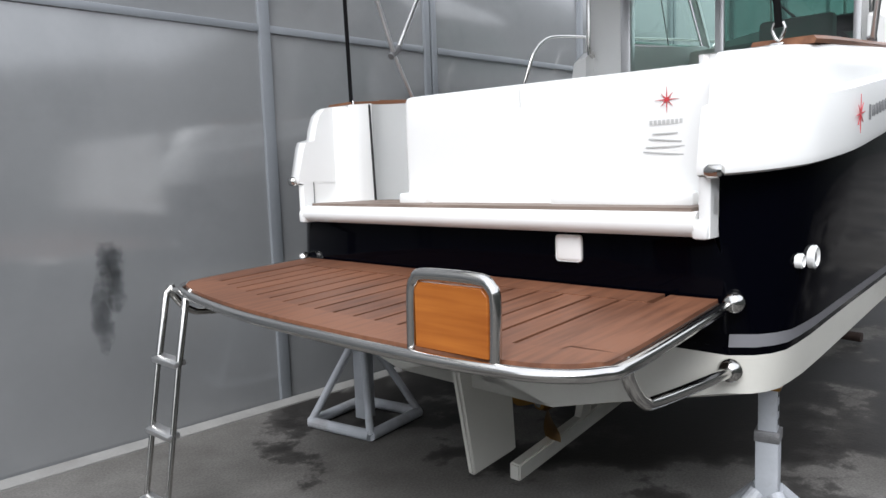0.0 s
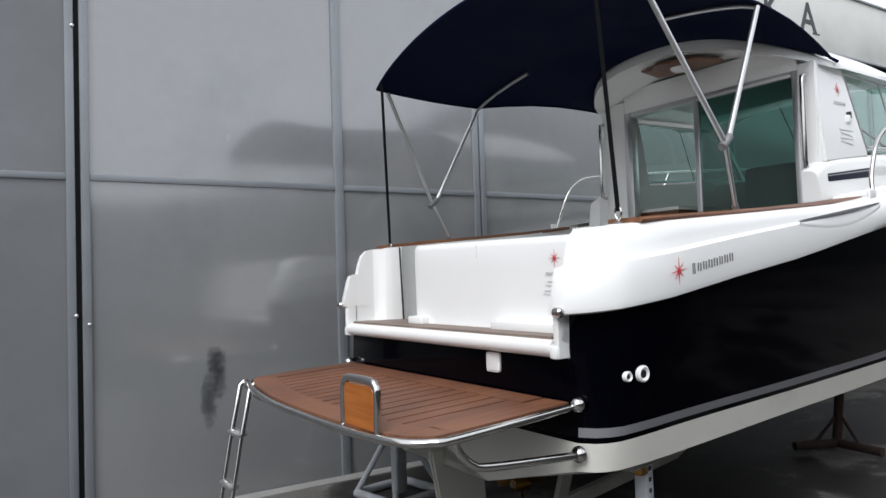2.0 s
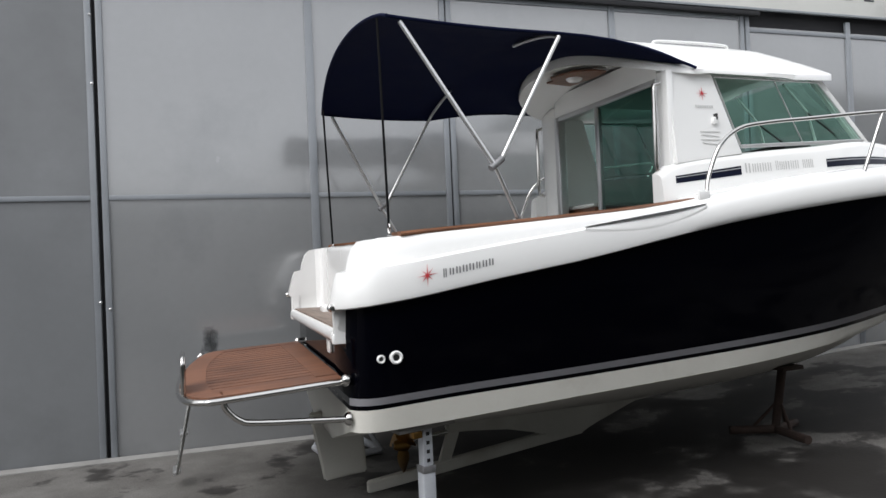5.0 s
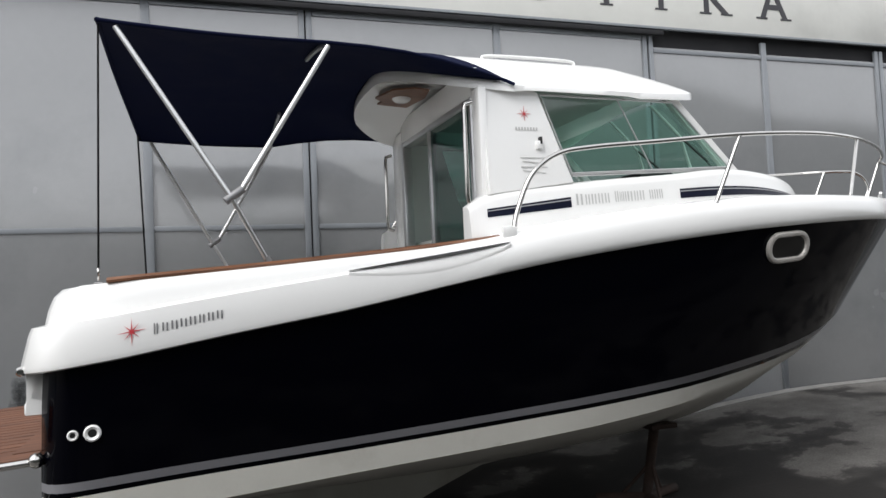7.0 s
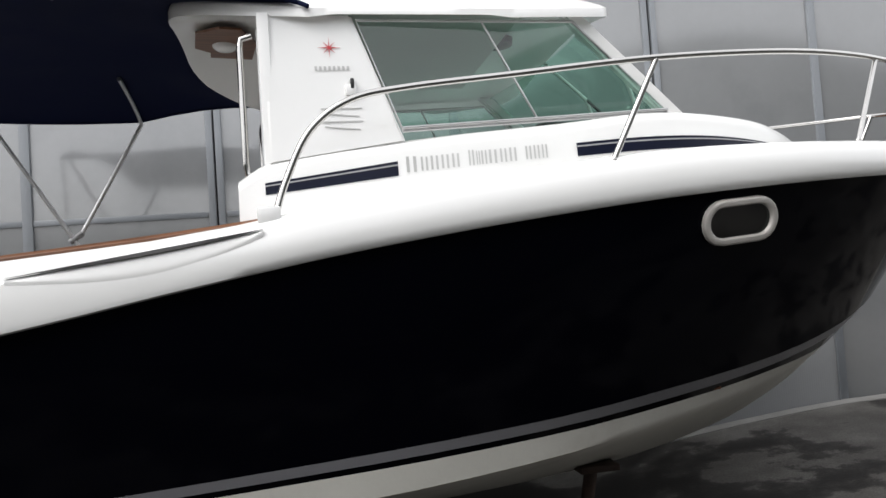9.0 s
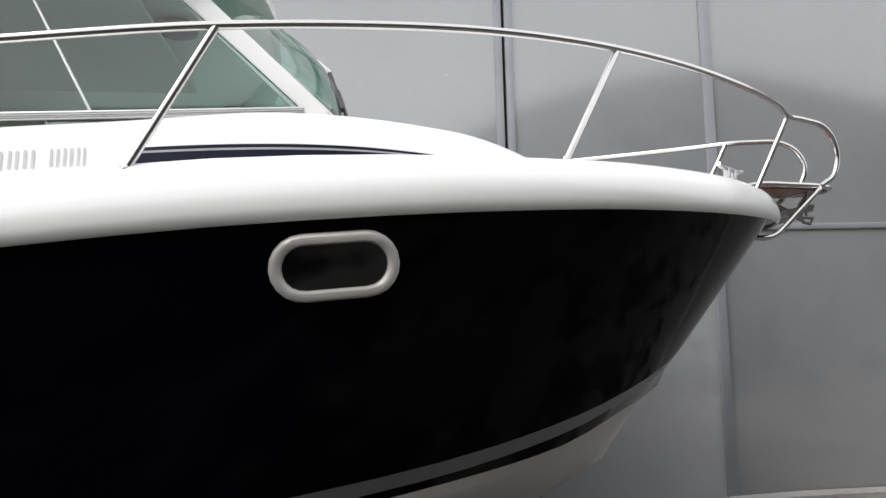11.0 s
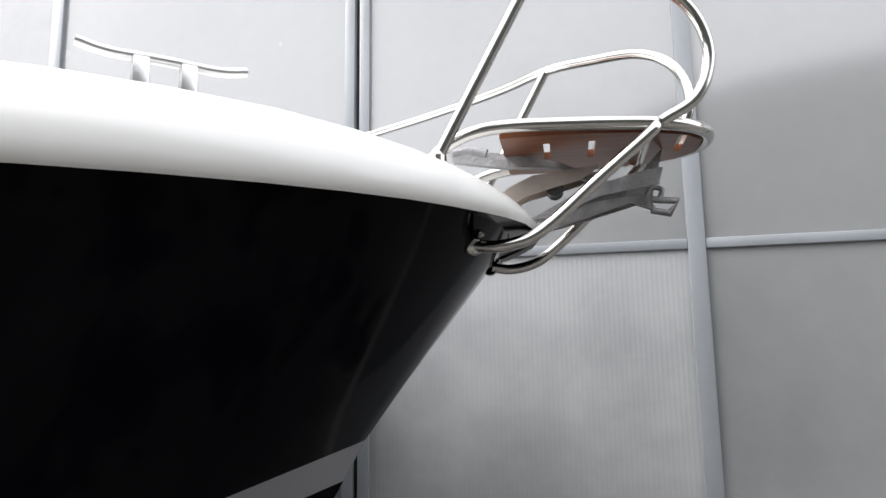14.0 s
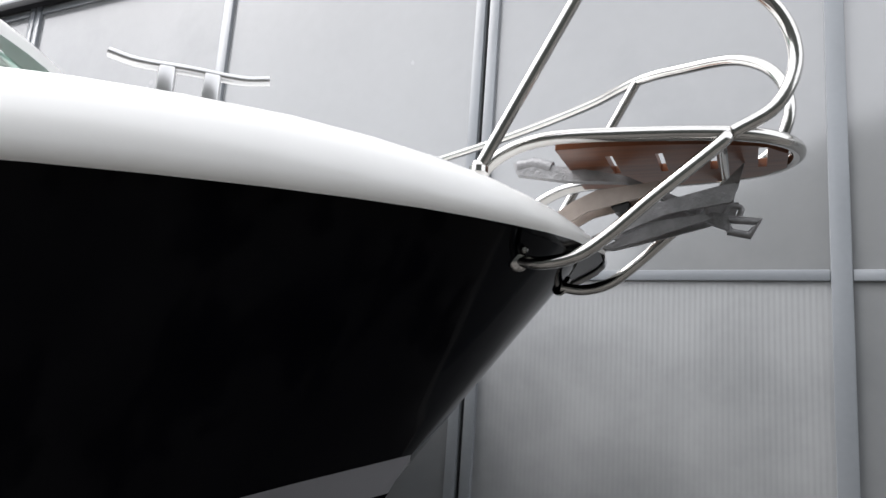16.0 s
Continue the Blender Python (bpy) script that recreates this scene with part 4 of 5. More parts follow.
# quarter panels behind the windows
WB, WT2 = 1.068, 1.005
for sg in (-1, 1):
    bm = bmesh.new()
    pts = [(2.25, WB - .0, 2.16), (2.81, WB, 2.235), (2.615, WT2, 2.80), (2.25, WT2 - .0, 2.80)]
    sheet(bm, [(u, sg * v, z) for u, v, z in pts], .07, (0, -sg, 0))
    bmesh.ops.bevel(bm, geom=bm.edges[:], offset=.01, segments=2, affect="EDGES")
    part("quarter_panel", bm, GEL, cabin, angle=50)
    # windscreen pillar
    bm = bmesh.new()
    p0, p1 = Vector((4.20, sg * .905, 2.345)), Vector((3.68, sg * .925, 2.84))
    d = Vector((.085, 0, .03))
    sheet(bm, [p0, p0 - Vector((.115, 0, 0)), p1 - Vector((.105, 0, 0)), p1], .06, (0, -sg, 0))
    bmesh.ops.bevel(bm, geom=bm.edges[:], offset=.012, segments=2, affect="EDGES")
    part("windscreen_pillar", bm, GEL, cabin, angle=50)
    # side window in two panes
    A, B, C, D = Vector((2.635, sg * 1.0, 2.775)), Vector((2.80, sg * 1.06, 2.285)), Vector((4.08, sg * .925, 2.365)), Vector((3.63, sg * .945, 2.79))
    T0, B0 = A.lerp(D, .56), B.lerp(C, .485)
    win = part("side_window", tube(bmesh.new(), [A, B, C, D], .008, 8, closed=True), ALU, cabin, "side window with green tinted glass")
    for q in ((A, B, B0, T0), (T0, B0, C, D)):
        bm = bmesh.new()
        bm.faces.new([bm.verts.new(p) for p in q])
        part("window_glass", bm, GLASS, win).visible_shadow = False
    part("window_divider", tube(bmesh.new(), [T0, B0], .0055, 8), ALU, win)
    part("window_track", tube(bmesh.new(), [B + Vector((0, sg * .008, .012)), C + Vector((0, sg * .008, .012))], .007, 6), ALU, win)

# windscreen
bm = bmesh.new()
rows = []
for k in range(13):
    y = -.90 + 1.8 * k / 12
    e = 1 - abs(y / .9) ** 2.4
    rows.append([Vector((4.15 + .12 * e, y, 2.36 + .04 * e)).lerp(Vector((3.64 + .26 * e, y, 2.83 + .10 * e)), q / 6) + Vector((.09 * e * math.sin(math.pi * q / 6), 0, .05 * e * math.sin(math.pi * q / 6))) for q in range(7)])
grid(bm, rows)
ws = part("windscreen", bm, GLASS, cabin, "raked green tinted windscreen")
ws.visible_shadow = False
for k in (4, 8):
    part("windscreen_bar", tube(bmesh.new(), [rows[k][0], rows[k][3], rows[k][6]], .012, 8), GEL, cabin)
part("windscreen_frame", tube(bmesh.new(), [r[0] for r in rows], .014, 8), BLACK, cabin)
for k in (2, 6):
    p, q = rows[k][0] + Vector((.012, 0, .012)), rows[k + 2][3] + Vector((.010, 0, .012))
    wp = part("wiper", tube(bmesh.new(), [p, p.lerp(q, .6)], .007, 6), BLACK, cabin, "black windscreen wiper")
    part("wiper_blade", tube(bmesh.new(), [p.lerp(q, .25) + Vector((-.01, -.02, 0)), q + Vector((-.01, .02, 0))], .010, 6), BLACK, wp)

for ob in cabin.children_recursive:
    shifted(ob)

# roof: crowned shell with a rounded brim over the cockpit
AFT = interp([(0, 1.80), (.35, 1.80), (.6, 1.84), (.85, 2.0), (.98, 2.18), (1.06, 2.45)])
FORE = interp([(0, 3.93), (.5, 3.91), (.8, 3.86), (.93, 3.80), (1.0, 3.62), (1.06, 3.30)])


def under_z(v):
    return 2.975 - .20 * (v / 1.05) ** 2


bm = bmesh.new()
top, bot = [], []
NV, NU = 29, 25
for i in range(NV):
    q = -1 + 2 * i / (NV - 1)
    v = 1.058 * math.sin(q * math.pi / 2)
    a, f = AFT(abs(v)), FORE(abs(v))
    rt, rb = [], []
    for k in range(NU):
        t = .5 - .5 * math.cos(math.pi * k / (NU - 1))
        u = a + (f - a) * t
        edge_u = min(1, 4 * t * (1 - t) * 1.6)
        ee = max(0.0, 1 - abs(v / 1.058) ** 2.6) * min(1.0, (u - a) / .22 + .001) ** .5 * min(1.0, (f - u) / .55 + .001) ** .55
        zu = under_z(v)
        rb.append((u, v, zu + .012 * min(1, (u - a) / .1) * min(1, (f - u) / .1)))
        rt.append((u, v, zu + .040 + .18 * ee))
    top.append(rt)
    bot.append(rb)
tv, bv = grid(bm, top), grid(bm, bot)
loop = lambda g: g[0] + [r[-1] for r in g[1:]] + g[-1][-2::-1] + [r[0] for r in g[-2:0:-1]]
lt, lb = loop(tv), loop(bv)
for i in range(len(lt)):
    try:
        bm.faces.new([lt[i], lt[i - 1], lb[i - 1], lb[i]])
    except ValueError:
        pass
roof = shifted(part("roof", bm, GEL, cabin, "white crowned cabin roof with a brim over the cockpit", angle=55))
for y in (-.62, .32):
    part("roof_rail", tube(bmesh.new(), [(2.45, y, 3.09), (2.50, y, 3.125), (3.05, y, 3.13), (3.12, y, 3.10)], .011, 8, True), GEL, roof)
bm = bmesh.new()
sheet(bm, [(2.03, -.50, 2.918), (1.91, -.40, 2.93), (1.87, -.12, 2.948), (1.94, -.04, 2.95), (1.93, .05, 2.953), (2.15, .07, 2.946), (2.19, -.22, 2.94), (2.13, -.48, 2.918)], .012, (0, 0, 1))
lampb = part("lamp_panel", bm, TEAK_DARK, roof, "small wooden panel with a white dome lamp")
part("dome_lamp", turned(bmesh.new(), [(0, -.03), (.04, -.026), (.06, -.012), (.065, .0)], pose(2.03, -.2, 2.935), 20), GEL, roof)

# aft bulkhead with sliding glass door
BU = 2.25
def slab(name, y0, y1, z0, z1, mat=GEL, t=.05, bev=.006, u=BU, par=None, label=""):
    return part(name, box(bmesh.new(), u - t / 2, u + t / 2, y0, y1, z0, z1, bev), mat, par or cabin, label)


slab("bulkhead_post", .47, .70, 1.09, 2.86)
slab("bulkhead_post", -1.03, -.92, 1.09, 2.80)
slab("bulkhead_header", -.92, .47, 2.755, 2.945)
door = slab("door_frame", .40, .47, 1.09, 2.765, ALU, .07, label="aluminium sliding door frame")
slab("door_frame_side", -.925, -.885, 1.09, 2.765, ALU, .07)
slab("door_rail", -.885, .40, 2.725, 2.765, ALU, .07)
slab("door_stile", -.205, -.165, 1.09, 2.725, ALU, .03, u=2.225, par=door)
slab("door_stile", -.165, -.135, 1.09, 2.725, ALU, .03, u=2.265, par=door)
def sheet_pane(name, u, y0, y1, mat, label=""):
    bm = bmesh.new()
    bm.faces.new([bm.verts.new(p) for p in ((u, y0, 1.12), (u, y1, 1.12), (u, y1, 2.72), (u, y0, 2.72))])
    part(name, bm, mat, door, label).visible_shadow = False


sheet_pane("door_glass", 2.225, -.885, -.205, GLASS_DARK, "dark green tinted sliding glass")
# grab rails either side of the door
for sg, y in ((-1, -.985), (1, .665)):
    part("grab_rail", tube(bmesh.new(), [(2.20, y, 2.12), (2.155, y, 2.135), (2.15, y, 2.18), (2.15, y, 2.66), (2.155, y, 2.70), (2.20, y, 2.715)], .0145, 10), STEEL, cabin, "vertical steel grab rail")

# cabin inside
part("cabin_sole", box(bmesh.new(), 2.28, 4.2, -1.0, .7, 1.06, 1.10), CABIN_WOOD, cabin)
part("galley_cabinet", box(bmesh.new(), 2.35, 3.1, .1, .62, 1.10, 1.98, .01), CABIN_WOOD, cabin, "dark wooden galley cabinet")
part("galley_top", box(bmesh.new(), 2.33, 3.12, .08, .63, 1.982, 2.01, .008), LINER, cabin)
part("dashboard", box(bmesh.new(), 3.55, 4.2, -.88, .6, 1.75, 2.28, .04), LINER, cabin, "pale dashboard under the windscreen")
part("instrument_hood", box(bmesh.new(), 3.5, 3.8, -.75, -.15, 2.26, 2.38, .04), BLACK, cabin)
wheel = part("steering_wheel", tube(bmesh.new(), [Vector((3.38, -.45, 2.08)) + Vector((.06 * math.sin(a), .18 * math.cos(a), .17 * math.sin(a))) for a in [2 * math.pi * k / 24 for k in range(24)]], .014, 8, closed=True), BLACK, cabin, "black steering wheel")
for k in range(3):
    a = 2 * math.pi * k / 3 + .5
    part("spoke", tube(bmesh.new(), [(3.38, -.45, 2.08), Vector((3.38, -.45, 2.08)) + Vector((.06 * math.sin(a), .18 * math.cos(a), .17 * math.sin(a)))], .01, 6), STEEL, wheel)
part("wheel_column", tube(bmesh.new(), [(3.36, -.45, 2.08), (3.6, -.45, 2.02)], .02, 8), BLACK, wheel)
seat = part("helm_seat", box(bmesh.new(), 2.72, 3.1, -.68, -.24, 1.78, 1.90, .03), SEAT_CLOTH, cabin, "cloth helm seat on a pedestal")
part("seat_back", box(bmesh.new(), 2.68, 2.76, -.68, -.24, 1.92, 2.26, .03), SEAT_CLOTH, seat)
part("pedestal", tube(bmesh.new(), [(2.9, -.46, 1.1), (2.9, -.46, 1.80)], .05, 12), STEEL, seat)
part("ceiling_speaker", turned(bmesh.new(), [(0, -.02), (.06, -.016), (.085, -.006), (.09, .03)], pose(3.5, -.18, 2.94), 20), BLACK, cabin, "round black ceiling speaker")
part("headlining", box(bmesh.new(), 2.3, 3.45, -.9, .55, 2.88, 2.90, .004), LINER, cabin)

# ---- bimini ----
HA = lambda v: 2.905 + .165 * (1 - (v / 1.1) ** 2) ** .8 - .035 * (v / 1.1)
HB = lambda v: 2.90 + .17 * max(0, 1 - (v / 1.2) ** 2) ** .8 - .025 * (v / 1.2)
FRONT = interp([(0, 2.0), (.5, 2.1), (.8, 2.26), (1.0, 2.38), (1.09, 2.44)])
bm = bmesh.new()
rows = []
NB = 29
for i in range(NB):
    q = -1 + 2 * i / (NB - 1)
    pa = Vector((.27 + .08 * (q + 1) / 2 - .06 * (1 - q * q), (1.10 if q > 0 else 1.20) * q, HA(1.09 * q) + .02 * (1 - q) - (.038 * q * q if q < 0 else 0)))
    pb = Vector((1.33, 1.2 * q, HB(1.2 * q)))
    vf = 1.085 * q
    ee = max(0.0, 1 - abs(vf / 1.09) ** 2.6)
    pc = Vector((FRONT(abs(vf)), side(vf), under_z(vf) + .044 + .18 * ee))
    r = []
    for k in range(9):
        t = k / 8
        p = pa.lerp(pb, t)
        p.z -= .03 * math.sin(math.pi * t) * (1 - .6 * q * q)
        r.append(p)
    vm = 1.05 * q
    pm = Vector((AFT(abs(vm)) - .015, side(vm), under_z(vm) + .06))
    for k in range(1, 6):
        t = k / 5
        p = pb.lerp(pm, t)
        p.z += (.015 + .03 * q * q + .010 * math.sin(9 * q)) * math.sin(math.pi * t)
        r.append(p)
    for k in range(1, 6):
        t = k / 5
        p = pm.lerp(pc, t)
        p.z += .05 * ee * math.sin(math.pi * t)
        r.append(p)
    rows.append(r)
grid(bm, rows)
bmesh.ops.solidify(bm, geom=bm.faces[:], thickness=.006)
canopy = part("bimini_canopy", bm, CANVAS, boat, "navy canvas sun canopy stretched over steel hoops", angle=60)
for r in (rows[0], rows[-1]):
    part("hem", tube(bmesh.new(), r, .010, 8), CANVAS, canopy)
part("hem", tube(bmesh.new(), [r[0] for r in rows], .012, 8), CANVAS, canopy)
for sg in (-1, 1):
    ca, cb = rows[0 if sg < 0 else -1][0].copy(), rows[0 if sg < 0 else -1][8].copy()
    hinge = Vector((.829, -1.297, 2.121)) if sg < 0 else Vector((.863, 1.20, 2.085))
    foot = Vector((1.0, -1.23, 1.81)) if sg < 0 else Vector((1.02, 1.20, 1.81))
    sock = hinge + Vector((.045, .01, .03))
    part("canopy_pole", tube(bmesh.new(), [ca + Vector((.075, .015 * -sg, -.02)), hinge], .0135, 10), ALU, canopy)
    part("canopy_pole", tube(bmesh.new(), [hinge, foot], .011, 10), ALU, canopy)
    part("canopy_pole", tube(bmesh.new(), [cb + Vector((0, 0, -.02)), sock], .0135, 10), ALU, canopy)
    part("pole_hinge", tube(bmesh.new(), [hinge - Vector((.025, 0, .02)), sock + Vector((.01, 0, .01))], .020, 10), GALV, canopy)
    part("pole_foot", tube(bmesh.new(), [foot + Vector((-.012, 0, .03)), foot + Vector((.012, 0, -.02))], .017, 10), GALV, canopy)
    hook = Vector((.25, -1.13, 1.80)) if sg < 0 else Vector((.30, 1.04, 1.76))
    tp = rows[2 if sg < 0 else -2][0].copy()
    part("strap", tube(bmesh.new(), [tp, hook], .011, 8, flat=.4), STRAP, canopy, "black webbing strap")
    part("strap_hook", tube(bmesh.new(), [hook + Vector((0, .012, .015)), hook + Vector((0, .018, -.01)), hook + Vector((0, 0, -.04)), hook + Vector((0, -.018, -.01)), hook + Vector((0, -.012, .015))], .005, 8, True), STEEL, canopy)
    part("eye_plate", box(bmesh.new(), hook.x - .02, hook.x + .02, hook.y - .02, hook.y + .02, TOPZ(hook.x) - .005, TOPZ(hook.x) + .006, .003), STEEL, canopy)
for r in (rows[:8], rows[-8:]):
    part("hoop_bar", tube(bmesh.new(), [q[8] + Vector((0, 0, -.022)) for q in r], .0125, 8), ALU, canopy)

# ---- bow rail ----
pulpit = part("bow_rail", tube(bmesh.new(), [(6.54, -.145, 2.252), (6.54, .145, 2.252)], .011, 10), STEEL, boat, "polished steel bow rail")
for sg in (-1, 1):
    path = [(2.265, -1.31, 1.93), (2.31, -1.29, 2.06), (2.41, -1.285, 2.25), (2.57, -1.285, 2.365), (2.80, -1.287, 2.41), (3.2, -1.292, 2.45), (3.85, -1.295, 2.514), (4.5, -1.215, 2.562), (5.0, -1.085, 2.583), (5.45, -.885, 2.594), (5.85, -.655, 2.592), (6.15, -.44, 2.585), (6.315, -.28, 2.576), (6.435, -.225, 2.572), (6.56, -.178, 2.56), (6.64, -.145, 2.505), (6.672, -.128, 2.41), (6.638, -.134, 2.315), (6.56, -.142, 2.262)]
    part("top_rail", tube(bmesh.new(), [(x, -sg * y, z) for x, y, z in path], .0135, 12, True), STEEL, pulpit)
    for a, b in (((3.612, -1.318, 2.085), (3.85, -1.295, 2.514)), ((4.93, -1.13, 2.158), (5.176, -1.012, 2.588)), ((6.10, -.285, 2.17), (6.315, -.28, 2.576))):
        a, b = Vector((a[0], -sg * a[1], a[2])), Vector((b[0], -sg * b[1], b[2]))
        part("stanchion", tube(bmesh.new(), [a, b], .0125, 10), STEEL, pulpit)
        part("stanchion_base", turned(bmesh.new(), [(.019, -.01), (.019, .002), (.0155, .005), (.014, .012)], Matrix.Translation(a), 14), STEEL, pulpit)
    low = [(6.552, -.139, 2.260), (6.535, -.151, 2.236), (6.42, -.165, 2.135), (6.335, -.17, 2.058), (6.275, -.178, 2.015), (6.212, -.183, 2.0), (6.160, -.172, 2.005)]
    part("lower_stay", tube(bmesh.new(), [(x, -sg * y, z) for x, y, z in low], .0135, 12, True), STEEL, pulpit)
    foot = part("stay_foot", turned(bmesh.new(), [(.021, -.004), (.021, .003), (.018, .007), (.014, .009)], Matrix.Translation((6.157, sg * .175, 2.004)) @ Vector((.35, sg * .9, -.25)).to_track_quat("Z", "Y").to_matrix().to_4x4(), 18), STEEL, pulpit, "round steel foot plate")
    part("foot_bolt", turned(bmesh.new(), [(.008, -.004), (.008, .004), (.005, .008), (0, .009)], Matrix.Translation((6.172, sg * .189, 2.026)) @ Vector((.35, sg * .9, -.1)).to_track_quat("Z", "Y").to_matrix().to_4x4(), 12), STEEL, foot)
    part("rail_foot", box(bmesh.new(), 2.20, 2.285, sg * 1.315 - .01, sg * 1.315 + .01, 1.90, 1.965, .008), GEL, pulpit)

# bow platform: steel oval with a slotted varnished board
ov = [(6.04, -.175), (6.10, -.178), (6.20, -.175), (6.38, -.168), (6.56, -.135), (6.65, -.08), (6.68, 0), (6.65, .08), (6.56, .135), (6.38, .168), (6.20, .175), (6.10, .178), (6.04, .175)]
bowp = part("bow_platform", tube(bmesh.new(), [(x, y, 2.262 - (.10 if x < 6.05 else .035 if x < 6.12 else 0)) for x, y in ov], .015, 10, True), STEEL, boat, "steel framed bow platform with a varnished board")
bm = bmesh.new()
xs = [6.215, 6.308, 6.323, 6.41, 6.425, 6.512, 6.527, 6.605, 6.622, 6.66]
wd = interp([(6.19, .14), (6.24, .155), (6.38, .15), (6.56, .12), (6.63, .085), (6.66, .045)])
for i, (a, b) in enumerate(zip(xs, xs[1:])):
    if i % 2 == 1:
        for y0, y1 in ((-wd(a), -.092), (.03, wd(a))):
            s0, s1 = (-wd(b), y1) if y0 < 0 else (y0, wd(b))
            sheet(bm, [(a, y0, 2.245), (b, s0, 2.245), (b, s1, 2.245), (a, y1, 2.245)], .018, (0, 0, 1))
    else:
        sheet(bm, [(a, -wd(a), 2.245), (b, -wd(b), 2.245), (b, wd(b), 2.245), (a, wd(a), 2.245)], .018, (0, 0, 1))
part("slotted_board", bm, VARNISH_DARK, bowp, "red-brown varnished board with slots", smooth=False)
# roller cheeks
roller = part("bow_roller", turned(bmesh.new(), [(0, -.024), (.02, -.024), (.013, 0), (.02, .024), (0, .024)], pose(6.33, 0, 2.16, 90), 16), BLACK, boat, "bow roller with steel cheeks")
for y in (-.03, .03):
    part("cheek", sheet(bmesh.new(), [(6.16, y, 2.12), (6.228, y, 2.166), (6.279, y, 2.19), (6.436, y, 2.208), (6.409, y, 2.185), (6.387, y, 2.173), (6.262, y, 2.142), (6.19, y, 2.10)], .005, (0, 1, 0)), CHEEK, roller)
# cleats on the foredeck
for sg in (-1, 1):
    z = deck_z(5.79)
    m = Matrix.Translation((5.75, sg * .71, z)) @ Matrix.Rotation(sg * radians(-40), 4, "Z")
    bm = bmesh.new()
    for x in (-.035, .035):
        box(bm, x - .013, x + .013, -.012, .012, -.005, .054, .004, m)
    box(bm, -.06, .06, -.02, .02, -.006, .006, .003, m)
    cl = part("cleat", bm, ALU, boat, "aluminium mooring cleat")
    part("horn", tube(bmesh.new(), [m @ Vector(p) for p in ((-.125, 0, .062), (-.08, 0, .054), (0, 0, .055), (.08, 0, .054), (.125, 0, .062))], .011, 10, True, flat=.75), ALU, cl)


# ---- printed marks: plain stars and bars ----
def star(center, right, up, size, mat, parent, nrm):
    c, r, u2 = Vector(center), Vector(right).normalized(), Vector(up).normalized()
    bm = bmesh.new()
    pts = []
    for k in range(16):
        a = radians(22.5 * k)
        rr = size * (1.0 if k % 4 == 0 else .72 if k % 2 == 0 else .13)
        pts.append(c + r * rr * math.sin(a) + u2 * rr * math.cos(a))
    sheet(bm, pts, .002, nrm)
    return part("star_mark", bm, mat, parent, "red eight-pointed star print", smooth=False)


def bar(center, right, up, w, h, mat, parent, nrm):
    c, r, u2 = Vector(center), Vector(right).normalized(), Vector(up).normalized()
    return part("print_bar", sheet(bmesh.new(), [c - r * w - u2 * h, c + r * w - u2 * h, c + r * w + u2 * h, c - r * w + u2 * h], .002, nrm), mat, parent, smooth=False)


for sg in (-1, 1):
    r = Vector((1, 0, .17)) * (1 if sg < 0 else -1)
    n = (0, sg, 0)
    def on_side(u, z):
        s = u / 6.285
        w, zk, zc = KNUCKLE(s)[1], KNUCKLE(s)[2], CREASE(u)
        f = (z - zk - .03) / (zc - .06 - zk)
        return (u, sg * (w + .022 - .006 * f + .002), z)
    star(on_side(.394, 1.527), r, (0, 0, 1), .06, RED, boat, n)
    for k, wd in enumerate((.012, .017, .018, .019, .019, .016, .018, .018)):
        u = .492 + .0385 * k
        for o in (-.5, .5):
            bar(on_side(u + o * wd * (1 if sg < 0 else -1), 1.535 + .0068 * k), r, (0, 0, 1), wd * .2, .018 if k else .024, DARK_PRINT, boat, n)
    def face(z):
        return side(sg * (WB - (z - 2.2) / .6 * .063)) + sg * .002
    up = (0, -sg * .09, 1)
    star((2.515, face(2.652), 2.652), Vector((-sg, 0, 0)), up, .046, RED, cabin, n)
    for k in range(8):
        bar((2.455 + .019 * k, face(2.562), 2.562), (1, 0, 0), up, .005, .009, PALE_PRINT, cabin, n)
    y = face(2.47)
    lamp = part("side_lamp", box(bmesh.new(), 2.57, 2.615, y - .022, y + .022, 2.44, 2.49, .008), GEL, cabin, "small white navigation lamp")
    part("lamp_lens", box(bmesh.new(), 2.592, 2.608, y - .024, y + .024, 2.468, 2.512, .004), BLACK, lamp)
    for k in range(4):
        z = 2.388 - .028 * k
        bar((2.55, face(z), z), (1, 0, -.1 * (k % 2)), up, .085 - .012 * (k % 2), .0024, PALE_PRINT, cabin, n)
star((.155, -.806, 1.606), (0, -1, 0), (0, 0, 1), .044, RED, bench, (-1, 0, 0))
for k in range(8):
    bar((.155, -.803 + .0155 * (k - 3.5), 1.533), (0, 1, 0), (0, 0, 1), .005, .007, PALE_PRINT, bench, (-1, 0, 0))
for k in range(4):
    bar((.155, -.80, 1.495 - .022 * k), (0, 1, .1 * (k % 2)), (0, 0, 1), (.045, .06, .07, .08)[k], .0022, PALE_PRINT, bench, (-1, 0, 0))

# the transom stands a little askew: its port corner lies further forward
near = interp([(-.26, 0), (-.03, 1), (.3, 1), (.9, 0)])
for ob in boat.children_recursive:
    if ob.type == "MESH":
        for vtx in ob.data.vertices:
            c = vtx.co
            if -.26 < c.x < .9 and c.z < 1.79:
                c.x += .04 * max(0.0, c.y / 1.04 + 1) * near(c.x)

# what has pieces of its own hangs directly on the boat
for owner in (cabin, plat):
    for ob in list(owner.children):
        if ob.children:
            ob.parent = boat

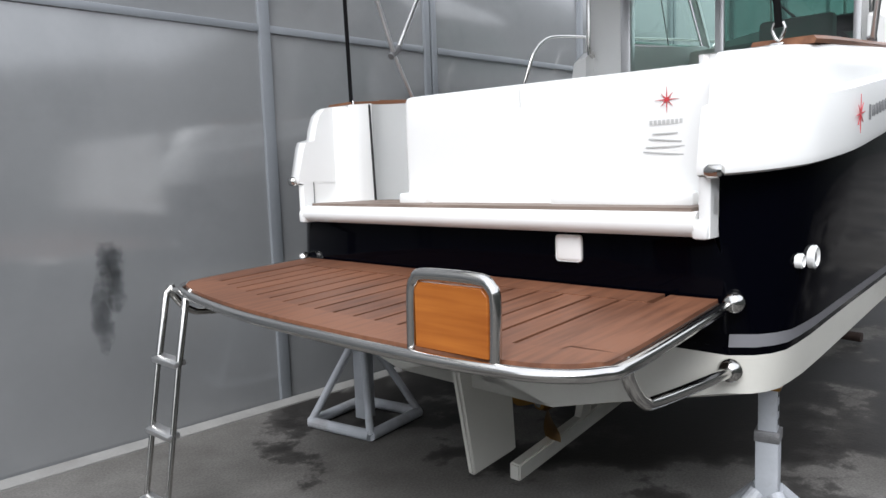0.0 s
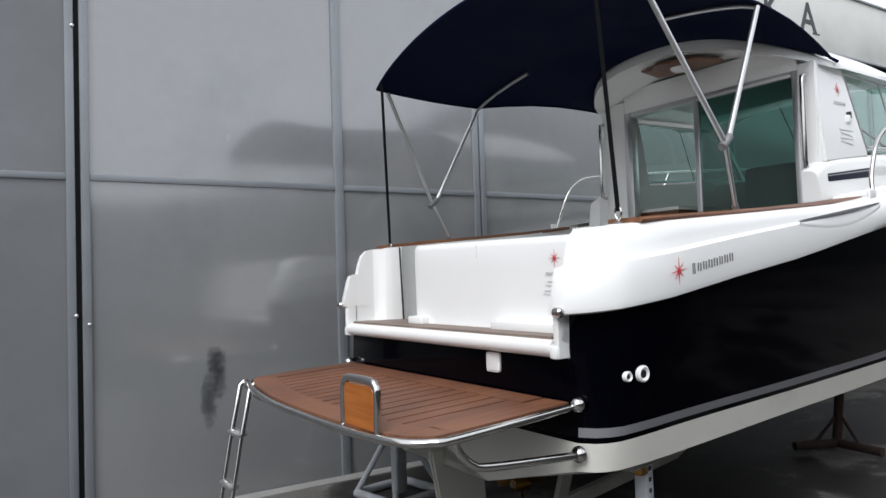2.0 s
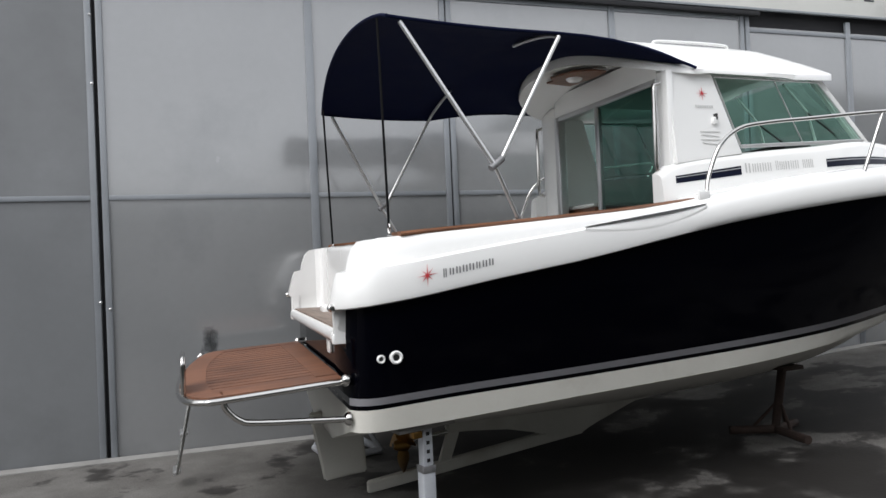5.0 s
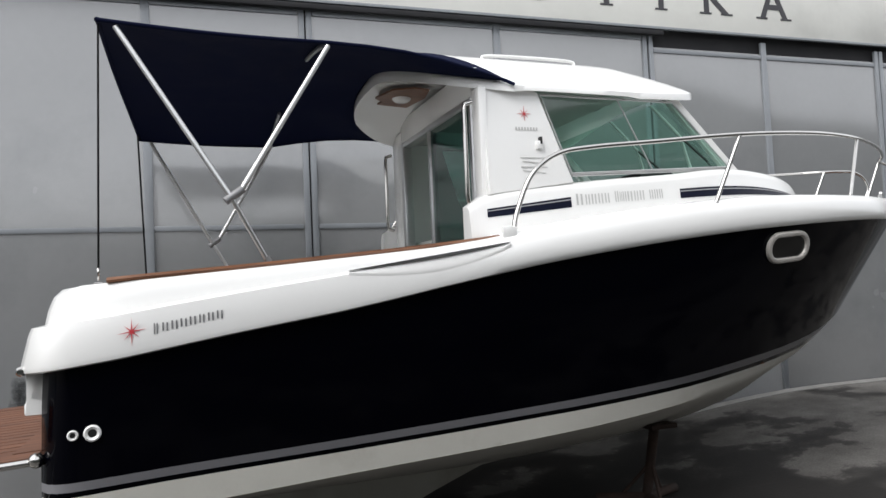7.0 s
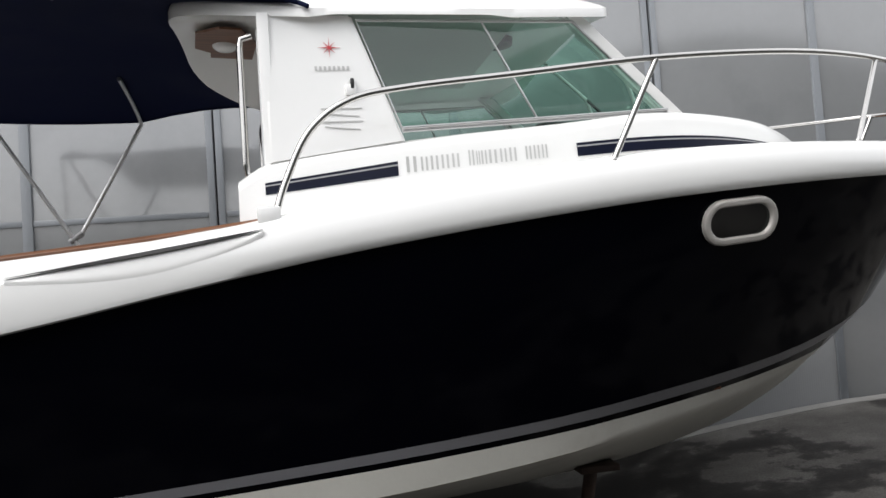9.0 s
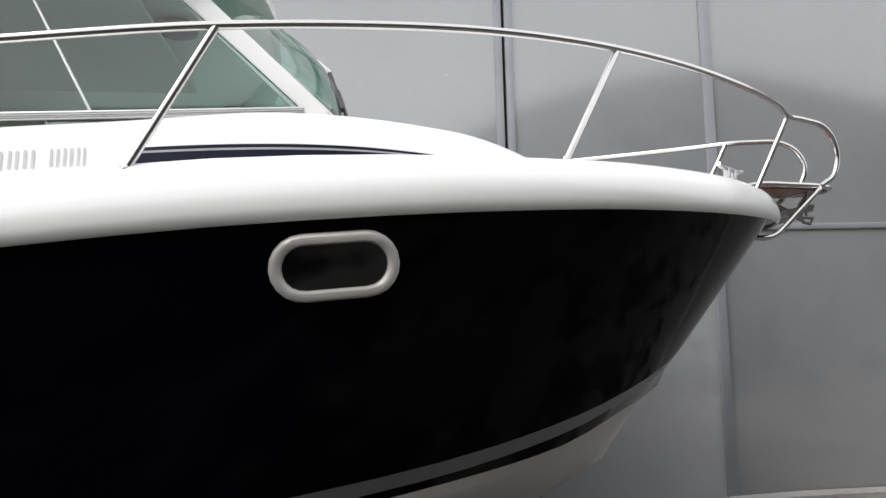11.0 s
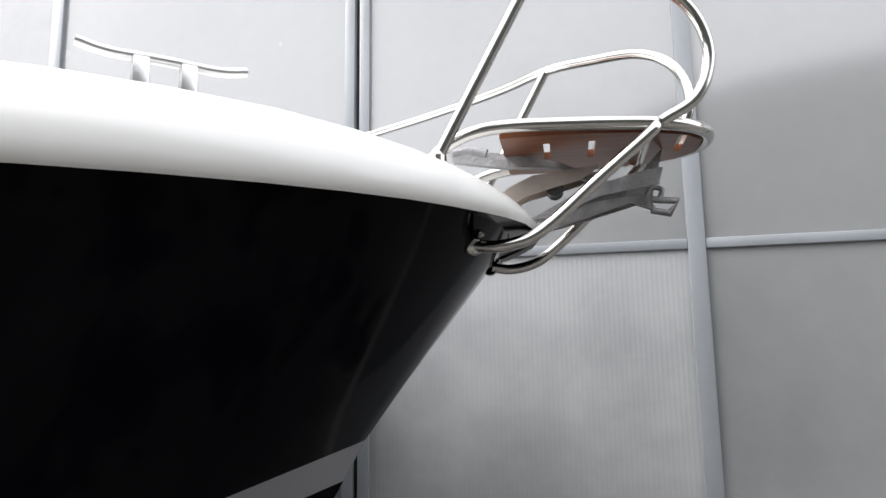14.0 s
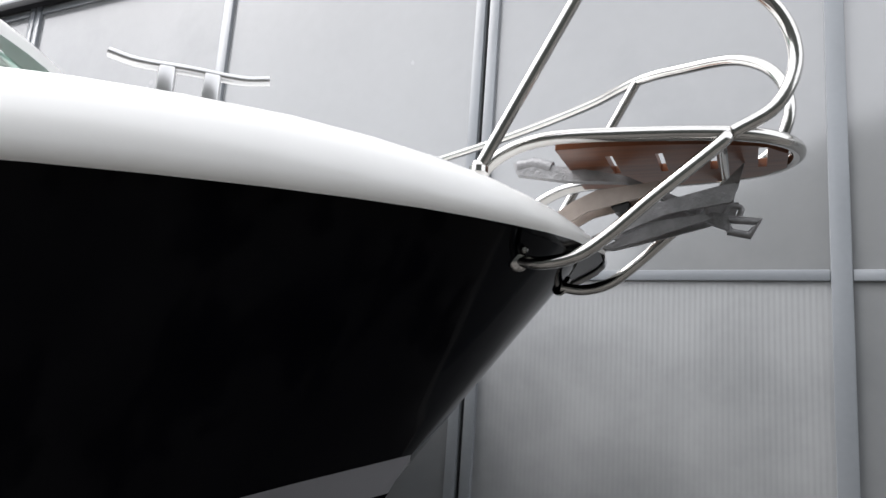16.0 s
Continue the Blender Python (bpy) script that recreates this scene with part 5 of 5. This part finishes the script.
# ---- anchor in the bow roller ----
M = pose(-0.34, -1.82, 0, 0, 0, 2.64)
anchor = thing("anchor", "galvanised plough anchor stowed in the bow roller", "anchor", at=M)
part("shank", sheet(bmesh.new(), [(6.08, -.012, 2.268), (6.165, -.012, 2.260), (6.229, -.012, 2.250), (6.34, -.012, 2.225), (6.50, -.012, 2.150), (6.49, -.012, 2.130), (6.336, -.012, 2.212), (6.205, -.012, 2.220), (6.09, -.012, 2.240)], .024, (0, 1, 0)), GALV, anchor)
for sg in (-1, 1):
    part("fluke", sheet(bmesh.new(), [(6.27, sg * .012, 2.088), (6.322, sg * .02, 2.113), (6.398, sg * .035, 2.151), (6.532, sg * .062, 2.178), (6.567, sg * .07, 2.180), (6.559, sg * .062, 2.145), (6.428, sg * .035, 2.129), (6.322, sg * .016, 2.089)], .008, (0, sg, 0)), GALV, anchor)
    part("fluke_blade", sheet(bmesh.new(), [(6.285, sg * .006, 2.062), (6.404, sg * .022, 2.117), (6.499, sg * .03, 2.129), (6.519, sg * .03, 2.121), (6.403, sg * .015, 2.086), (6.316, sg * .004, 2.062)], .007, (0, sg, 0)), GALV, anchor)
part("tongue", sheet(bmesh.new(), [(6.52, -.006, 2.165), (6.534, -.006, 2.197), (6.579, -.006, 2.245), (6.567, -.006, 2.195), (6.552, -.006, 2.160)], .012, (0, 1, 0)), GALV, anchor)
part("eye_plate", sheet(bmesh.new(), [(6.49, -.008, 2.132), (6.52, -.008, 2.140), (6.548, -.008, 2.132), (6.552, -.008, 2.10), (6.52, -.008, 2.112)], .016, (0, 1, 0)), GALV, anchor)
part("tripping_eye", tube(bmesh.new(), [(6.548, 0, 2.125), (6.607, 0, 2.119), (6.587, 0, 2.091), (6.550, 0, 2.099)], .009, 8, closed=True), GALV, anchor)
part("shackle", tube(bmesh.new(), [(6.538, 0, 2.135), (6.552, 0, 2.152), (6.572, 0, 2.148), (6.568, 0, 2.130)], .006, 8, True), GALV, anchor)
part("chain_swivel", tube(bmesh.new(), [(6.09, 0, 2.262), (6.13, 0, 2.268), (6.17, 0, 2.255)], .016, 8), GALV, anchor)

# ---- stands under the hull ----
def bar_box(bm, a, b, w):
    tube(bm, [a, b], w * .707, 4)


def stand_pyramid(cx, cy, top, spread=.215):
    ob = thing("boat_stand", "grey painted steel pyramid stand under the port quarter", "boat stand", "stands under the boat", at=M @ Matrix.Translation((cx, cy, 0)) @ Matrix.Rotation(radians(8), 4, "Z"))
    gz = .0
    feet = [Vector((sx * spread, sy * spread, gz + .03)) for sx, sy in ((-1, -1), (1, -1), (1, 1), (-1, 1))]
    apex = Vector((0, 0, top * .80))
    for k in range(4):
        bm = bmesh.new()
        bar_box(bm, feet[k], feet[(k + 1) % 4], .042)
        part("base_bar", bm, STAND, ob, smooth=False)
        bm = bmesh.new()
        bar_box(bm, feet[k], apex + (feet[k] - apex) * .12, .03)
        part("leg", bm, STAND, ob, smooth=False)
    part("column", box(bmesh.new(), -.04, .04, -.04, .04, .03, top * .82, .004), STAND, ob)
    part("screw", tube(bmesh.new(), [(0, 0, top * .8), (0, 0, top - .02)], .018, 10), GALV, ob)
    part("pad", box(bmesh.new(), -.09, .09, -.07, .07, top - .03, top, .006), STAND, ob)
    return ob


stand_pyramid(.445, 1.12, .69)
post = thing("boat_stand", "grey perforated steel post stand with a plank under the starboard quarter", "boat stand", "stands under the boat", at=M @ Matrix.Translation((.43, -1.06, .0)) @ Matrix.Rotation(radians(10), 4, "Z"))
part("column", box(bmesh.new(), -.038, .038, -.038, .038, .10, .44, .005), STAND, post)
part("collar", box(bmesh.new(), -.042, .042, -.042, .042, .41, .45, .004), GALV, post)
part("inner_post", box(bmesh.new(), -.031, .031, -.031, .031, .44, .66, .004), STAND, post)
for k in range(4):
    part("pin_hole", box(bmesh.new(), -.010, .010, -.0335, -.031, .47 + .05 * k, .49 + .05 * k), BLACK, post)
for a in (45, 135, 225, 315):
    bm = bmesh.new()
    d = Vector((math.cos(radians(a)), math.sin(radians(a)), 0))
    bar_box(bm, d * .04 + Vector((0, 0, .22)), d * .26 + Vector((0, 0, .02)), .04)
    part("foot", bm, STAND, post, smooth=False)
part("plank", box(bmesh.new(), -.17, .19, -.06, .06, .662, .688, .004, pose(0, 0, 0, 0, -2, 0)), KERB, post, "pale wooden plank")
part("tail_lamp", box(bmesh.new(), -.10, -.04, -.05, .0, .615, .655, .008), BRONZE, post)

trip = thing("boat_stand", "rusty steel tripod stand under the forward hull", "boat stand", "stands under the boat", at=M @ Matrix.Translation((3.72, -.30, .06)))
part("column", tube(bmesh.new(), [(0, 0, .03), (.10, 0, .52)], .036, 12), RUST, trip)
part("cradle", box(bmesh.new(), .0, .22, -.11, .11, .515, .55, .006), RUST, trip)
for a in (20, 150, 265):
    d = Vector((math.cos(radians(a)), math.sin(radians(a)), 0))
    bm = bmesh.new()
    tube(bm, [d * .19 + Vector((0, 0, .03)), Vector((.055, 0, .27))], .013, 8)
    part("leg", bm, RUST, trip)
    bm = bmesh.new()
    bar_box(bm, d * .36 + Vector((0, 0, .02)), Vector((0, 0, .03)), .05)
    part("base_bar", bm, RUST, trip, smooth=False)
